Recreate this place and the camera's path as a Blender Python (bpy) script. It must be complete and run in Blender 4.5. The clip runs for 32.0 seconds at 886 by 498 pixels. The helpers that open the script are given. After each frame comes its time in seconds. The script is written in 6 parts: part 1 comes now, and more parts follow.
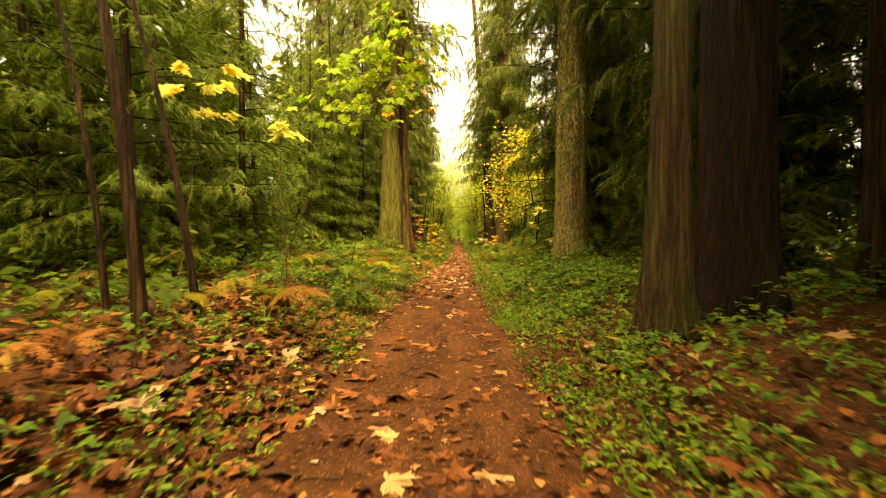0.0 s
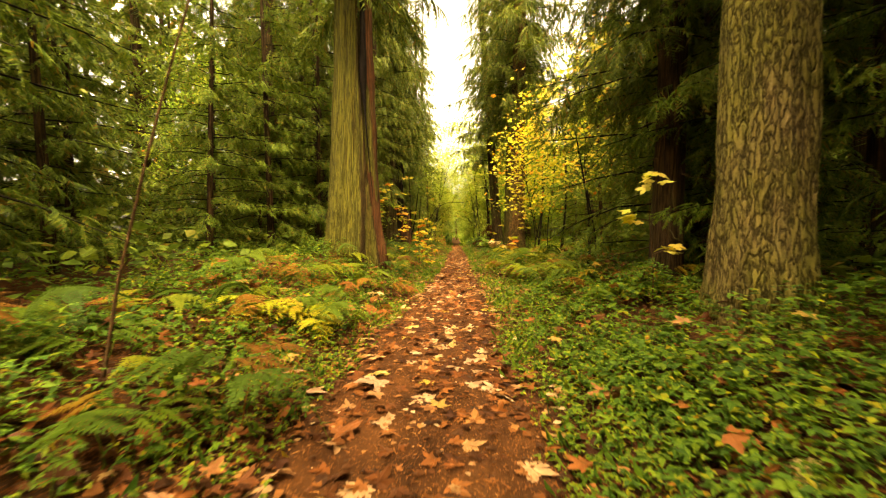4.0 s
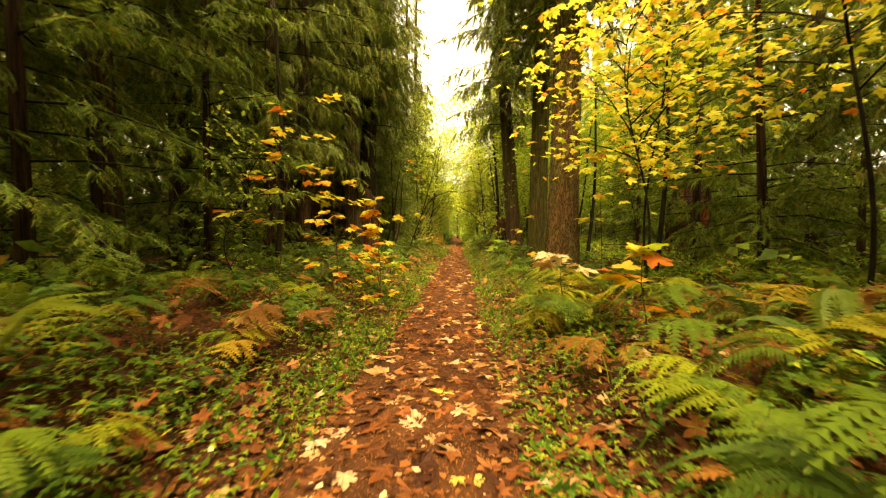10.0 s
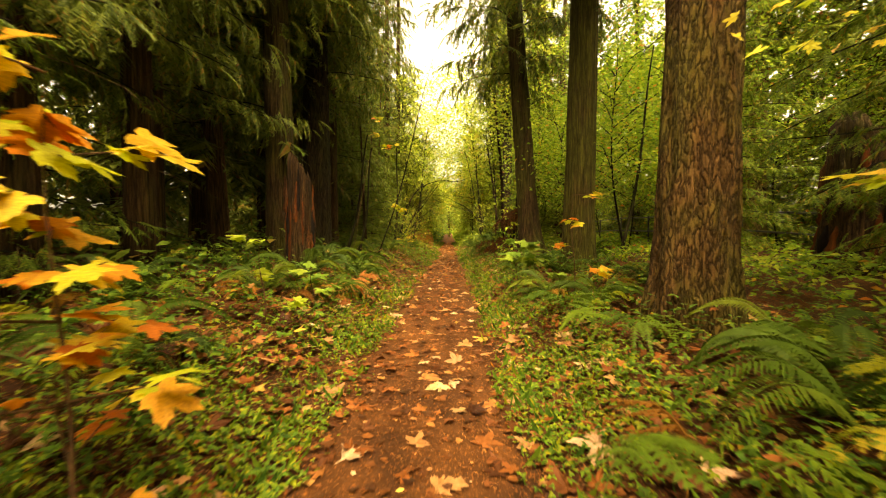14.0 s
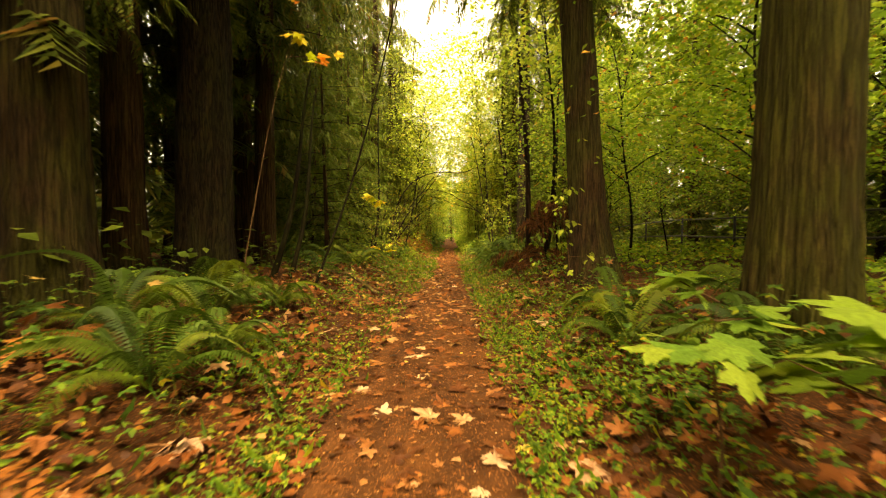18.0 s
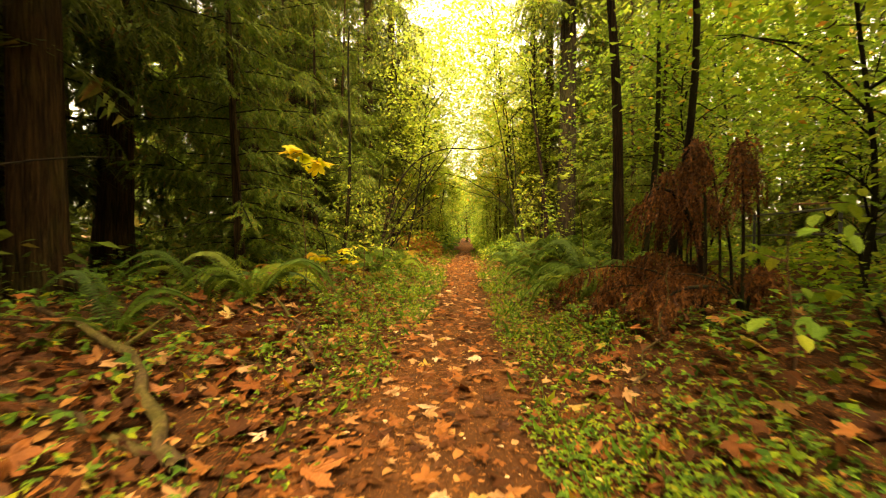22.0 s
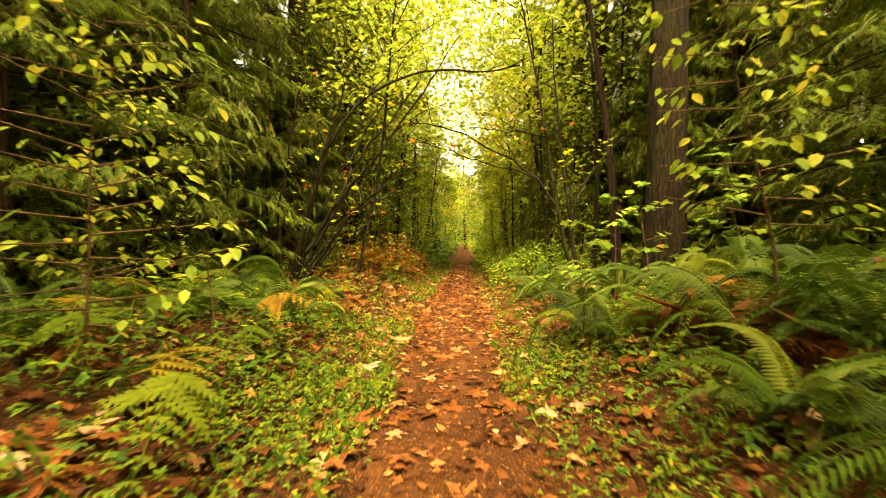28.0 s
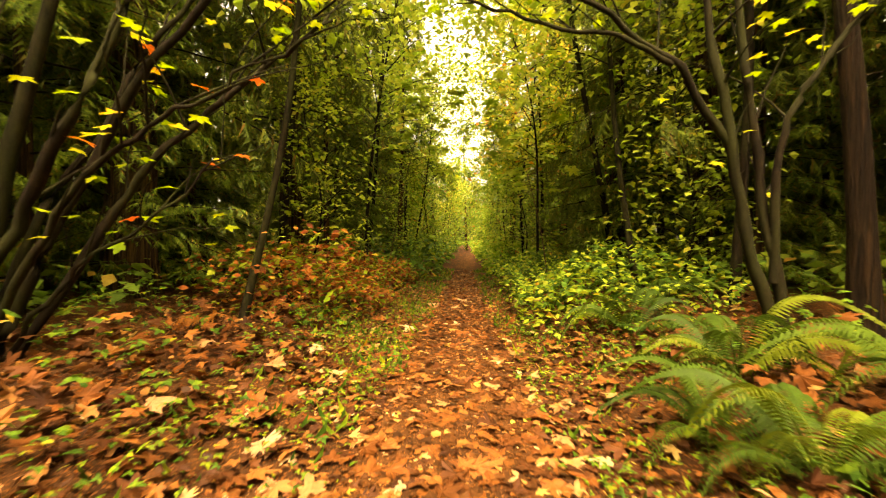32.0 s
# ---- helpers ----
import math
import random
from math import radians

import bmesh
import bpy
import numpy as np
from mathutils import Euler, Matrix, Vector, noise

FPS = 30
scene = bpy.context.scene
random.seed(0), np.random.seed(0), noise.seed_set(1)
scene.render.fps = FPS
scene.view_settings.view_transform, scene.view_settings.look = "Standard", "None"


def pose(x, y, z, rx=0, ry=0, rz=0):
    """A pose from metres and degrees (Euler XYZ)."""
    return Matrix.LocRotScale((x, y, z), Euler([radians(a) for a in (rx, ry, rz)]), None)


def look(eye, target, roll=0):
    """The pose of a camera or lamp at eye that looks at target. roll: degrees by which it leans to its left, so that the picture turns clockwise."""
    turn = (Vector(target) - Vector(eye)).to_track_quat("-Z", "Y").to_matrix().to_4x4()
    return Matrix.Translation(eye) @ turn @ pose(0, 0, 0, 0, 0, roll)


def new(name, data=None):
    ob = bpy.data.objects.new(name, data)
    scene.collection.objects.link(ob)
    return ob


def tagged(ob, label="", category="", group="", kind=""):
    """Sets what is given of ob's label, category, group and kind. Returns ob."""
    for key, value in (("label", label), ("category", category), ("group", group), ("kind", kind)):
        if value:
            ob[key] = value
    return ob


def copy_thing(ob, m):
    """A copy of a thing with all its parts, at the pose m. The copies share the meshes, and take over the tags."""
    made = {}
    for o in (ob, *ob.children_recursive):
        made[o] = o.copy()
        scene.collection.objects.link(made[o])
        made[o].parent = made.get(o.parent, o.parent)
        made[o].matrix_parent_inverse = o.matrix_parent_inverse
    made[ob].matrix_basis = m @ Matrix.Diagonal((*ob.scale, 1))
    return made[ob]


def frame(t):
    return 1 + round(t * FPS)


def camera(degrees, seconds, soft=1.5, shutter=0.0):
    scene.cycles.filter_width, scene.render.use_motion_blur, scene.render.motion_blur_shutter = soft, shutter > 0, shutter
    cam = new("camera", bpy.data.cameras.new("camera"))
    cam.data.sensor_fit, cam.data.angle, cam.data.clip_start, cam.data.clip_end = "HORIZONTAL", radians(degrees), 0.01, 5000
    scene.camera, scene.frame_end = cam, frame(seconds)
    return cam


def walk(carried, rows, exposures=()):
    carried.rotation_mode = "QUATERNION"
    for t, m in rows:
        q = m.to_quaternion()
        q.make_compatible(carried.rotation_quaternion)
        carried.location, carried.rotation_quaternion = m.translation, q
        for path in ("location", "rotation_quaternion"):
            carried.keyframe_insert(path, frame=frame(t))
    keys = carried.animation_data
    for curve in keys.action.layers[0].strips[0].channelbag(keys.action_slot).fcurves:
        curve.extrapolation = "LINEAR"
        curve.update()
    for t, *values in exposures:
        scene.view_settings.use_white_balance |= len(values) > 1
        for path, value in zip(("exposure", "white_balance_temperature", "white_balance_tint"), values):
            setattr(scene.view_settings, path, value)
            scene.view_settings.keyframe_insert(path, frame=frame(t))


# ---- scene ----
EXPO, KELVIN, TINT = 3.07, 14000, 8
SKY, SUN = 0.12, 0.9
cam = camera(97.0, 32.0, 1.2, 0.4)
PATH = [
    (0, (0.050, 0.000, 1.200), (-0.027, 1.998, 1.137), -0.4),
    (0.5, (-0.001, 0.785, 1.200), (-0.075, 2.783, 1.137), -0.4),
    (1, (0.012, 1.531, 1.262), (-0.058, 3.529, 1.203), -0.5),
    (1.5, (-0.037, 2.275, 1.221), (-0.097, 4.273, 1.158), -0.3),
    (2, (-0.025, 3.022, 1.241), (-0.070, 5.020, 1.175), -0.3),
    (2.5, (-0.095, 3.765, 1.241), (-0.151, 5.763, 1.175), -0.1),
    (3, (-0.082, 4.511, 1.221), (-0.138, 6.509, 1.158), -0.3),
    (5.5, (0.036, 7.913, 1.366), (-0.037, 9.910, 1.282), 0.3),
    (6, (0.028, 8.658, 1.324), (-0.045, 10.655, 1.240), 0.3),
    (6.5, (0.083, 9.385, 1.324), (0.021, 11.383, 1.244), 0.3),
    (7, (0.097, 10.111, 1.283), (0.024, 12.108, 1.199), 0.4),
    (7.5, (0.130, 10.858, 1.262), (0.054, 12.855, 1.175), 0.4),
    (8, (0.124, 11.562, 1.221), (0.044, 13.559, 1.137), 0.5),
    (8.5, (0.137, 12.288, 1.221), (0.054, 14.284, 1.140), 0.2),
    (9, (0.173, 12.972, 1.241), (0.090, 14.969, 1.154), 0.3),
    (9.5, (0.187, 13.698, 1.262), (0.110, 15.695, 1.175), 0.2),
    (10, (0.223, 14.362, 1.303), (0.150, 16.359, 1.220), 0.2),
    (10.5, (0.217, 15.066, 1.303), (0.151, 17.063, 1.213), 0.2),
    (11, (0.273, 15.773, 1.283), (0.217, 17.770, 1.192), 0.1),
    (11.5, (0.245, 16.497, 1.221), (0.186, 18.494, 1.123), 0.2),
    (12, (0.258, 17.222, 1.221), (0.199, 19.219, 1.130), -0.1),
    (12.5, (0.232, 17.905, 1.221), (0.184, 19.902, 1.130), 0.1),
    (13, (0.204, 18.629, 1.241), (0.159, 20.626, 1.151), -0.1),
    (13.5, (0.221, 19.272, 1.262), (0.186, 21.269, 1.171), -0.1),
    (14, (0.235, 19.997, 1.262), (0.203, 21.995, 1.171), -0.2),
    (14.5, (0.292, 20.662, 1.283), (0.264, 22.660, 1.192), -0.3),
    (16.5, (0.270, 23.440, 1.300), (0.253, 25.438, 1.223), 0.0),
    (17, (0.277, 24.134, 1.299), (0.252, 26.132, 1.225), -0.0),
    (17.5, (0.270, 24.890, 1.295), (0.239, 26.888, 1.221), 0.1),
    (18, (0.289, 25.621, 1.292), (0.247, 27.620, 1.219), 0.2),
    (18.5, (0.269, 26.390, 1.275), (0.224, 28.388, 1.198), -0.0),
    (19, (0.301, 27.122, 1.297), (0.252, 29.120, 1.224), -0.0),
    (19.5, (0.294, 27.878, 1.268), (0.238, 29.876, 1.195), 0.1),
    (20, (0.313, 28.597, 1.291), (0.240, 30.595, 1.225), 0.0),
    (20.5, (0.294, 29.302, 1.251), (0.204, 31.298, 1.178), 0.1),
    (21, (0.314, 29.995, 1.237), (0.209, 31.991, 1.168), 0.0),
    (21.5, (0.295, 30.675, 1.224), (0.180, 32.671, 1.154), 0.1),
    (22, (0.289, 31.381, 1.222), (0.167, 33.376, 1.152), 0.1),
    (22.5, (0.308, 32.050, 1.234), (0.183, 34.045, 1.168), 0.1),
    (23, (0.327, 32.769, 1.232), (0.205, 34.764, 1.162), -0.1),
    (23.5, (0.372, 33.453, 1.294), (0.274, 35.449, 1.224), -0.1),
    (24, (0.340, 34.134, 1.305), (0.281, 36.132, 1.239), 0.2),
    (24.5, (0.348, 34.739, 1.295), (0.299, 36.737, 1.232), 0.1),
    (25, (0.292, 35.367, 1.245), (0.236, 37.365, 1.172), 0.2),
    (25.5, (0.261, 36.022, 1.233), (0.198, 38.020, 1.163), -0.0),
    (27.5, (0.240, 38.700, 1.200), (0.163, 40.698, 1.165), 0.3),
    (28, (0.270, 39.378, 1.239), (0.158, 41.374, 1.200), 0.3),
    (28.5, (0.255, 40.091, 1.240), (0.136, 42.087, 1.198), 0.3),
    (29, (0.271, 40.805, 1.247), (0.145, 42.801, 1.209), 0.3),
    (29.5, (0.249, 41.524, 1.236), (0.113, 43.519, 1.198), 0.2),
    (30, (0.271, 42.244, 1.243), (0.139, 44.240, 1.202), 0.1),
    (30.5, (0.238, 42.944, 1.232), (0.102, 44.939, 1.194), 0.1),
    (31, (0.236, 43.645, 1.221), (0.104, 45.640, 1.183), 0.1),
    (31.5, (0.230, 44.284, 1.211), (0.119, 46.281, 1.176), 0.2),
    (32, (0.182, 44.896, 1.219), (0.067, 46.893, 1.184), 0.2),
]
walk(cam, [(t, look(eye, target, roll)) for t, eye, target, roll in PATH], [(t, EXPO + e, KELVIN, TINT) for t, e in ((0, 0.25), (3.5, 0.25), (6, -0.1), (7.5, -0.05), (9, 0.2), (12, 0.2), (14, 0.1), (17, -0.05), (18, 0.05), (20, 0.1), (22, 0.25), (25, 0.48), (28, 0.47), (30, 0.4), (32, 0.38))])

# ---- world and light: a bright overcast sky over a forest ride ----
world = bpy.data.worlds.new("overcast")
scene.world = world
world.use_nodes = True
wn, wl = world.node_tree.nodes, world.node_tree.links
sky = wn.new("ShaderNodeTexSky")
sky.sky_type, sky.sun_disc = "NISHITA", False
sky.sun_elevation, sky.sun_rotation = radians(60), radians(180)
sky.dust_density, sky.air_density = 6.0, 1.0
veil = wn.new("ShaderNodeHueSaturation")
veil.inputs["Saturation"].default_value = 0.25
wl.new(sky.outputs[0], veil.inputs["Color"])
wl.new(veil.outputs[0], wn["Background"].inputs[0])
wn["Background"].inputs[1].default_value = SKY
sun = new("sun", bpy.data.lights.new("sun", "SUN"))
sun.data.energy, sun.data.angle, sun.data.color = SUN, radians(40), (1.0, 0.95, 0.85)
sun.matrix_world = look((0, -30, 52), (0, 0, 0))

# ---- materials ----


def nodes(name):
    mat = bpy.data.materials.new(name)
    mat.use_nodes = True
    n, l = mat.node_tree.nodes, mat.node_tree.links
    return mat, n, l, n["Principled BSDF"]


def ramp(n, l, src, stops, interp="LINEAR"):
    r = n.new("ShaderNodeValToRGB")
    r.color_ramp.interpolation = interp
    while len(r.color_ramp.elements) < len(stops):
        r.color_ramp.elements.new(0.5)
    for e, (p, c) in zip(r.color_ramp.elements, stops):
        e.position, e.color = p, (*c, 1)
    l.new(src, r.inputs[0])
    return r.outputs[0]


def noise_tex(n, l, scale, detail=4.0, rough=0.6, stretch=(1, 1, 1), space="Object"):
    co, mp, tx = n.new("ShaderNodeTexCoord"), n.new("ShaderNodeMapping"), n.new("ShaderNodeTexNoise")
    mp.inputs["Scale"].default_value = stretch
    tx.inputs["Scale"].default_value, tx.inputs["Detail"].default_value, tx.inputs["Roughness"].default_value = scale, detail, rough
    l.new(co.outputs[space], mp.inputs[0])
    l.new(mp.outputs[0], tx.inputs["Vector"])
    return tx.outputs["Fac"]


def blend(n, l, fac, a, b, kind="MIX"):
    m = n.new("ShaderNodeMix")
    m.data_type, m.blend_type = "RGBA", kind
    for sock, v in ((m.inputs[0], fac), (m.inputs[6], a), (m.inputs[7], b)):
        if isinstance(v, (int, float)):
            sock.default_value = v
        elif isinstance(v, tuple):
            sock.default_value = (*v, 1)
        else:
            l.new(v, sock)
    return m.outputs[2]


def bumped(n, l, bsdf, height, strength, distance=0.02):
    b = n.new("ShaderNodeBump")
    b.inputs["Strength"].default_value, b.inputs["Distance"].default_value = strength, distance
    l.new(height, b.inputs["Height"])
    l.new(b.outputs[0], bsdf.inputs["Normal"])


def leaf_mat(name, stops, thin=0.45, single=False, rough=0.55):
    """Leaves that let light through; each leaf takes its own tint from the ramp."""
    mat, n, l, b = nodes(name)
    if single:
        src = n.new("ShaderNodeObjectInfo").outputs["Random"]
    else:
        src = n.new("ShaderNodeNewGeometry").outputs["Random Per Island"]
    col = ramp(n, l, src, stops)
    blotch = ramp(n, l, noise_tex(n, l, 14, 3), [(0.35, (0.62, 0.58, 0.5)), (0.65, (1.15, 1.12, 1.05))])
    col = blend(n, l, 0.75, col, blotch, "MULTIPLY")
    l.new(col, b.inputs["Base Color"])
    b.inputs["Roughness"].default_value = rough
    b.inputs["Specular IOR Level"].default_value = 0.12
    t, mx, out = n.new("ShaderNodeBsdfTranslucent"), n.new("ShaderNodeMixShader"), n["Material Output"]
    l.new(col, t.inputs[0])
    mx.inputs[0].default_value = thin
    l.new(b.outputs[0], mx.inputs[1])
    l.new(t.outputs[0], mx.inputs[2])
    l.new(mx.outputs[0], out.inputs[0])
    return mat


def bark_mat(name, dark, light, moss, moss_amount, stretch=0.12, scale=18.0, bump=0.7, mossy_side=None, plates=0.0, run=0.28):
    mat, n, l, b = nodes(name)
    grain = noise_tex(n, l, scale, 8, 0.7, (1, 1, stretch))
    col = ramp(n, l, grain, [(0.32, dark), (0.66, light)])
    big = noise_tex(n, l, 1.7, 5, 0.65, (1, 1, 0.45))
    patch = ramp(n, l, big, [(0.62 - 0.3 * moss_amount, (0, 0, 0)), (0.8 - 0.3 * moss_amount, (1, 1, 1))])
    if mossy_side:
        co, dot = n.new("ShaderNodeTexCoord"), n.new("ShaderNodeVectorMath")
        dot.operation = "DOT_PRODUCT"
        dot.inputs[1].default_value = mossy_side
        l.new(co.outputs["Normal"], dot.inputs[0])
        patch = blend(n, l, 1.0, patch, ramp(n, l, dot.outputs["Value"], [(0.0, (0.05, 0.05, 0.05)), (0.75, (1, 1, 1))]), "MULTIPLY")
    col = blend(n, l, patch, col, blend(n, l, 0.3, moss, col, "MIX"))
    streak = noise_tex(n, l, 13, 4, 0.65, (1, 1, stretch * 0.6))
    col = blend(n, l, 0.5, col, ramp(n, l, streak, [(0.34, (0.32, 0.3, 0.28)), (0.5, (0.95, 0.95, 0.95)), (0.68, (1.4, 1.35, 1.25))]), "MULTIPLY")
    if stretch < 0.1:
        crack = noise_tex(n, l, 20, 5, 0.55, (1, 1, stretch * 1.1))
        col = blend(n, l, 0.5, col, ramp(n, l, crack, [(0.45, (1, 1, 1)), (0.495, (0.25, 0.22, 0.2)), (0.51, (0.25, 0.22, 0.2)), (0.56, (1.1, 1.1, 1.1))]), "MULTIPLY")
    fine = noise_tex(n, l, 60, 3, 0.6)
    col = blend(n, l, 0.5, col, ramp(n, l, fine, [(0.3, (0.6, 0.6, 0.6)), (0.7, (1.2, 1.2, 1.2))]), "MULTIPLY")
    if plates:
        furrow = noise_tex(n, l, plates * 1.5, 3, 0.5, (1, 1, run))
        streak = ramp(n, l, furrow, [(0.40, (1, 1, 1)), (0.47, (0.25, 0.25, 0.25)), (0.52, (0, 0, 0)), (0.62, (1, 1, 1))])
        col = blend(n, l, 0.85 if run > 0.1 else 0.6, col, ramp(n, l, furrow, [(0.40, (1.15, 1.12, 1.05)), (0.455, (0.6, 0.56, 0.52)), (0.49, (0.2, 0.18, 0.15)), (0.52, (0.3, 0.27, 0.24)), (0.58, (1.05, 1.04, 1.0))]), "MULTIPLY")
    l.new(col, b.inputs["Base Color"])
    b.inputs["Roughness"].default_value, b.inputs["Specular IOR Level"].default_value = 0.9, 0.12
    bumped(n, l, b, blend(n, l, 0.5, grain, streak), bump, 0.05)
    return mat


def soil_mat(name, dark, light, scatter, scatter_amount):
    mat, n, l, b = nodes(name)
    col = ramp(n, l, noise_tex(n, l, 2.2, 8, 0.7), [(0.3, dark), (0.7, light)])
    chips = noise_tex(n, l, 70, 4, 0.7, (1, 0.45, 1))
    col = blend(n, l, ramp(n, l, chips, [(0.60 - scatter_amount, (0, 0, 0)), (0.68 - scatter_amount, (1, 1, 1))]), col, scatter)
    fine = noise_tex(n, l, 160, 3, 0.7)
    col = blend(n, l, 0.8, col, ramp(n, l, fine, [(0.3, (0.45, 0.42, 0.4)), (0.72, (1.35, 1.3, 1.2))]), "MULTIPLY")
    band = noise_tex(n, l, 3.2, 4, 0.6, (1, 0.12, 1))
    col = blend(n, l, 0.8, col, ramp(n, l, band, [(0.35, (0.6, 0.56, 0.54)), (0.62, (1.2, 1.15, 1.1))]), "MULTIPLY")
    l.new(col, b.inputs["Base Color"])
    b.inputs["Roughness"].default_value, b.inputs["Specular IOR Level"].default_value = 0.95, 0.12
    bumped(n, l, b, blend(n, l, 0.5, chips, fine), 0.6, 0.02)
    return mat


M_TRAIL = soil_mat("trail_soil", (0.036, 0.014, 0.006), (0.12, 0.046, 0.016), (0.25, 0.10, 0.032), 0.04)
M_GROUND = soil_mat("forest_floor", (0.022, 0.010, 0.005), (0.085, 0.033, 0.012), (0.19, 0.068, 0.02), 0.07)
M_CEDAR = bark_mat("cedar_bark", (0.035, 0.020, 0.008), (0.145, 0.085, 0.032), (0.135, 0.138, 0.024), 1.4, 0.035, 55, 1.0, (-0.45, -0.89, 0), 15.0, 0.05)
M_CEDAR_RED = bark_mat("red_cedar_bark", (0.022, 0.013, 0.006), (0.105, 0.055, 0.024), (0.07, 0.072, 0.018), 0.4, 0.045, 48, 1.0, None, 12.0, 0.06)
M_CEDAR_RUST = bark_mat("bare_cedar_wood", (0.038, 0.014, 0.006), (0.15, 0.058, 0.023), (0.10, 0.08, 0.02), 0.25, 0.03, 60, 1.0)
# Near black that paints the shade inside split and rotten wood.
M_HOLLOW_SHADE = bark_mat("hollow_shade", (0.006, 0.004, 0.003), (0.016, 0.010, 0.006), (0.02, 0.016, 0.008), 0.2, 0.1, 30, 0.8)
M_FIR = bark_mat("fir_bark", (0.17, 0.12, 0.05), (0.33, 0.24, 0.105), (0.21, 0.195, 0.042), 0.85, 0.16, 20, 1.0, None, 17.0)
M_FIR_RED = bark_mat("red_fir_bark", (0.085, 0.045, 0.017), (0.165, 0.088, 0.034), (0.115, 0.105, 0.022), 0.7, 0.14, 20, 1.0, None, 15.0)
# Fir bark with the shade of the woods painted into its colour.
M_FIR_SHADED = bark_mat("shaded_fir_bark", (0.016, 0.010, 0.005), (0.040, 0.025, 0.011), (0.030, 0.032, 0.008), 0.6, 0.16, 18, 1.0, None, 13.0, 0.12)
M_CEDAR_OLIVE = bark_mat("olive_cedar_bark", (0.035, 0.022, 0.008), (0.14, 0.09, 0.032), (0.092, 0.096, 0.018), 1.0, 0.06, 45, 1.0, None, 12.0, 0.05)
M_CEDAR_BROWN = bark_mat("brown_cedar_bark", (0.022, 0.013, 0.006), (0.10, 0.056, 0.024), (0.07, 0.072, 0.015), 0.7, 0.06, 45, 1.0, None, 12.0, 0.06)
# The red cedar bark again, with deep shade put into its colour.
M_CEDAR_SHADED = bark_mat("shaded_cedar_bark", (0.010, 0.006, 0.003), (0.042, 0.020, 0.009), (0.035, 0.032, 0.010), 0.3, 0.045, 48, 1.0, None, 12.0, 0.06)
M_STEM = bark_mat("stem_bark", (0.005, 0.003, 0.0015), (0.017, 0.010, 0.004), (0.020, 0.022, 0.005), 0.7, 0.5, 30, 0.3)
M_ROT = bark_mat("rotten_wood", (0.02, 0.007, 0.003), (0.20, 0.052, 0.014), (0.06, 0.06, 0.015), 0.3, 0.1, 16, 1.0)
M_DEADWOOD = bark_mat("dead_branch", (0.022, 0.012, 0.006), (0.11, 0.066, 0.032), (0.09, 0.09, 0.015), 0.5, 0.3, 30, 0.5)
M_TWIG = bark_mat("dead_twig", (0.035, 0.018, 0.010), (0.14, 0.075, 0.034), (0.10, 0.11, 0.03), 0.1, 0.4, 40, 0.3)

GREEN_DARK = [(0.0, (0.05, 0.08, 0.014)), (0.5, (0.108, 0.15, 0.027)), (0.86, (0.18, 0.215, 0.04)), (1.0, (0.23, 0.12, 0.03))]
GREEN_MID = [(0.0, (0.050, 0.092, 0.015)), (0.5, (0.112, 0.182, 0.029)), (0.88, (0.21, 0.275, 0.046)), (1.0, (0.28, 0.15, 0.034))]
GREEN_HERB = [(0.0, (0.035, 0.088, 0.014)), (0.5, (0.075, 0.16, 0.024)), (0.88, (0.15, 0.24, 0.03)), (0.97, (0.30, 0.29, 0.035)), (1.0, (0.32, 0.12, 0.024))]
FERN = [(0.0, (0.029, 0.061, 0.009)), (0.6, (0.066, 0.117, 0.017)), (1.0, (0.140, 0.174, 0.024))]
BRACKEN = [(0.0, (0.043, 0.093, 0.014)), (0.45, (0.102, 0.162, 0.020)), (0.7, (0.221, 0.230, 0.025)), (0.85, (0.255, 0.128, 0.025)), (1.0, (0.153, 0.055, 0.015))]
YELLOW = [(0.0, (0.34, 0.44, 0.05)), (0.45, (0.66, 0.62, 0.11)), (0.78, (0.85, 0.66, 0.13)), (0.92, (0.76, 0.34, 0.06)), (1.0, (0.62, 0.17, 0.03))]
LIME = [(0.0, (0.20, 0.33, 0.045)), (0.5, (0.36, 0.46, 0.075)), (0.88, (0.46, 0.52, 0.10)), (1.0, (0.58, 0.48, 0.10))]
VINE = [(0.0, (0.12, 0.24, 0.034)), (0.6, (0.24, 0.38, 0.055)), (0.95, (0.42, 0.46, 0.08)), (1.0, (0.55, 0.14, 0.04))]
FALLEN = [(0.0, (0.044, 0.014, 0.006)), (0.4, (0.114, 0.037, 0.013)), (0.7, (0.194, 0.060, 0.018)), (0.88, (0.290, 0.106, 0.035)), (0.97, (0.396, 0.220, 0.114)), (1.0, (0.405, 0.264, 0.062))]
RUST = [(0.0, (0.03, 0.011, 0.005)), (0.5, (0.09, 0.030, 0.010)), (1.0, (0.20, 0.075, 0.022))]
M_CONIFER = leaf_mat("conifer_foliage", GREEN_DARK, 0.4)
M_YOUNG = leaf_mat("young_cedar_foliage", GREEN_MID, 0.48)
M_HERB = leaf_mat("herb_leaves", GREEN_HERB, 0.35)
M_FRESH = leaf_mat("fresh_small_leaves", [(0.0, (0.06, 0.12, 0.016)), (0.5, (0.12, 0.20, 0.026)), (0.9, (0.22, 0.28, 0.034)), (1.0, (0.34, 0.22, 0.03))], 0.35)
M_BRAMBLE = leaf_mat("bramble_leaves", [(0.0, (0.11, 0.032, 0.012)), (0.35, (0.27, 0.075, 0.022)), (0.58, (0.36, 0.13, 0.035)), (0.68, (0.13, 0.20, 0.024)), (0.92, (0.22, 0.27, 0.034)), (1.0, (0.42, 0.20, 0.04))], 0.35)
M_FERN = leaf_mat("fern_frond", FERN, 0.35, True)
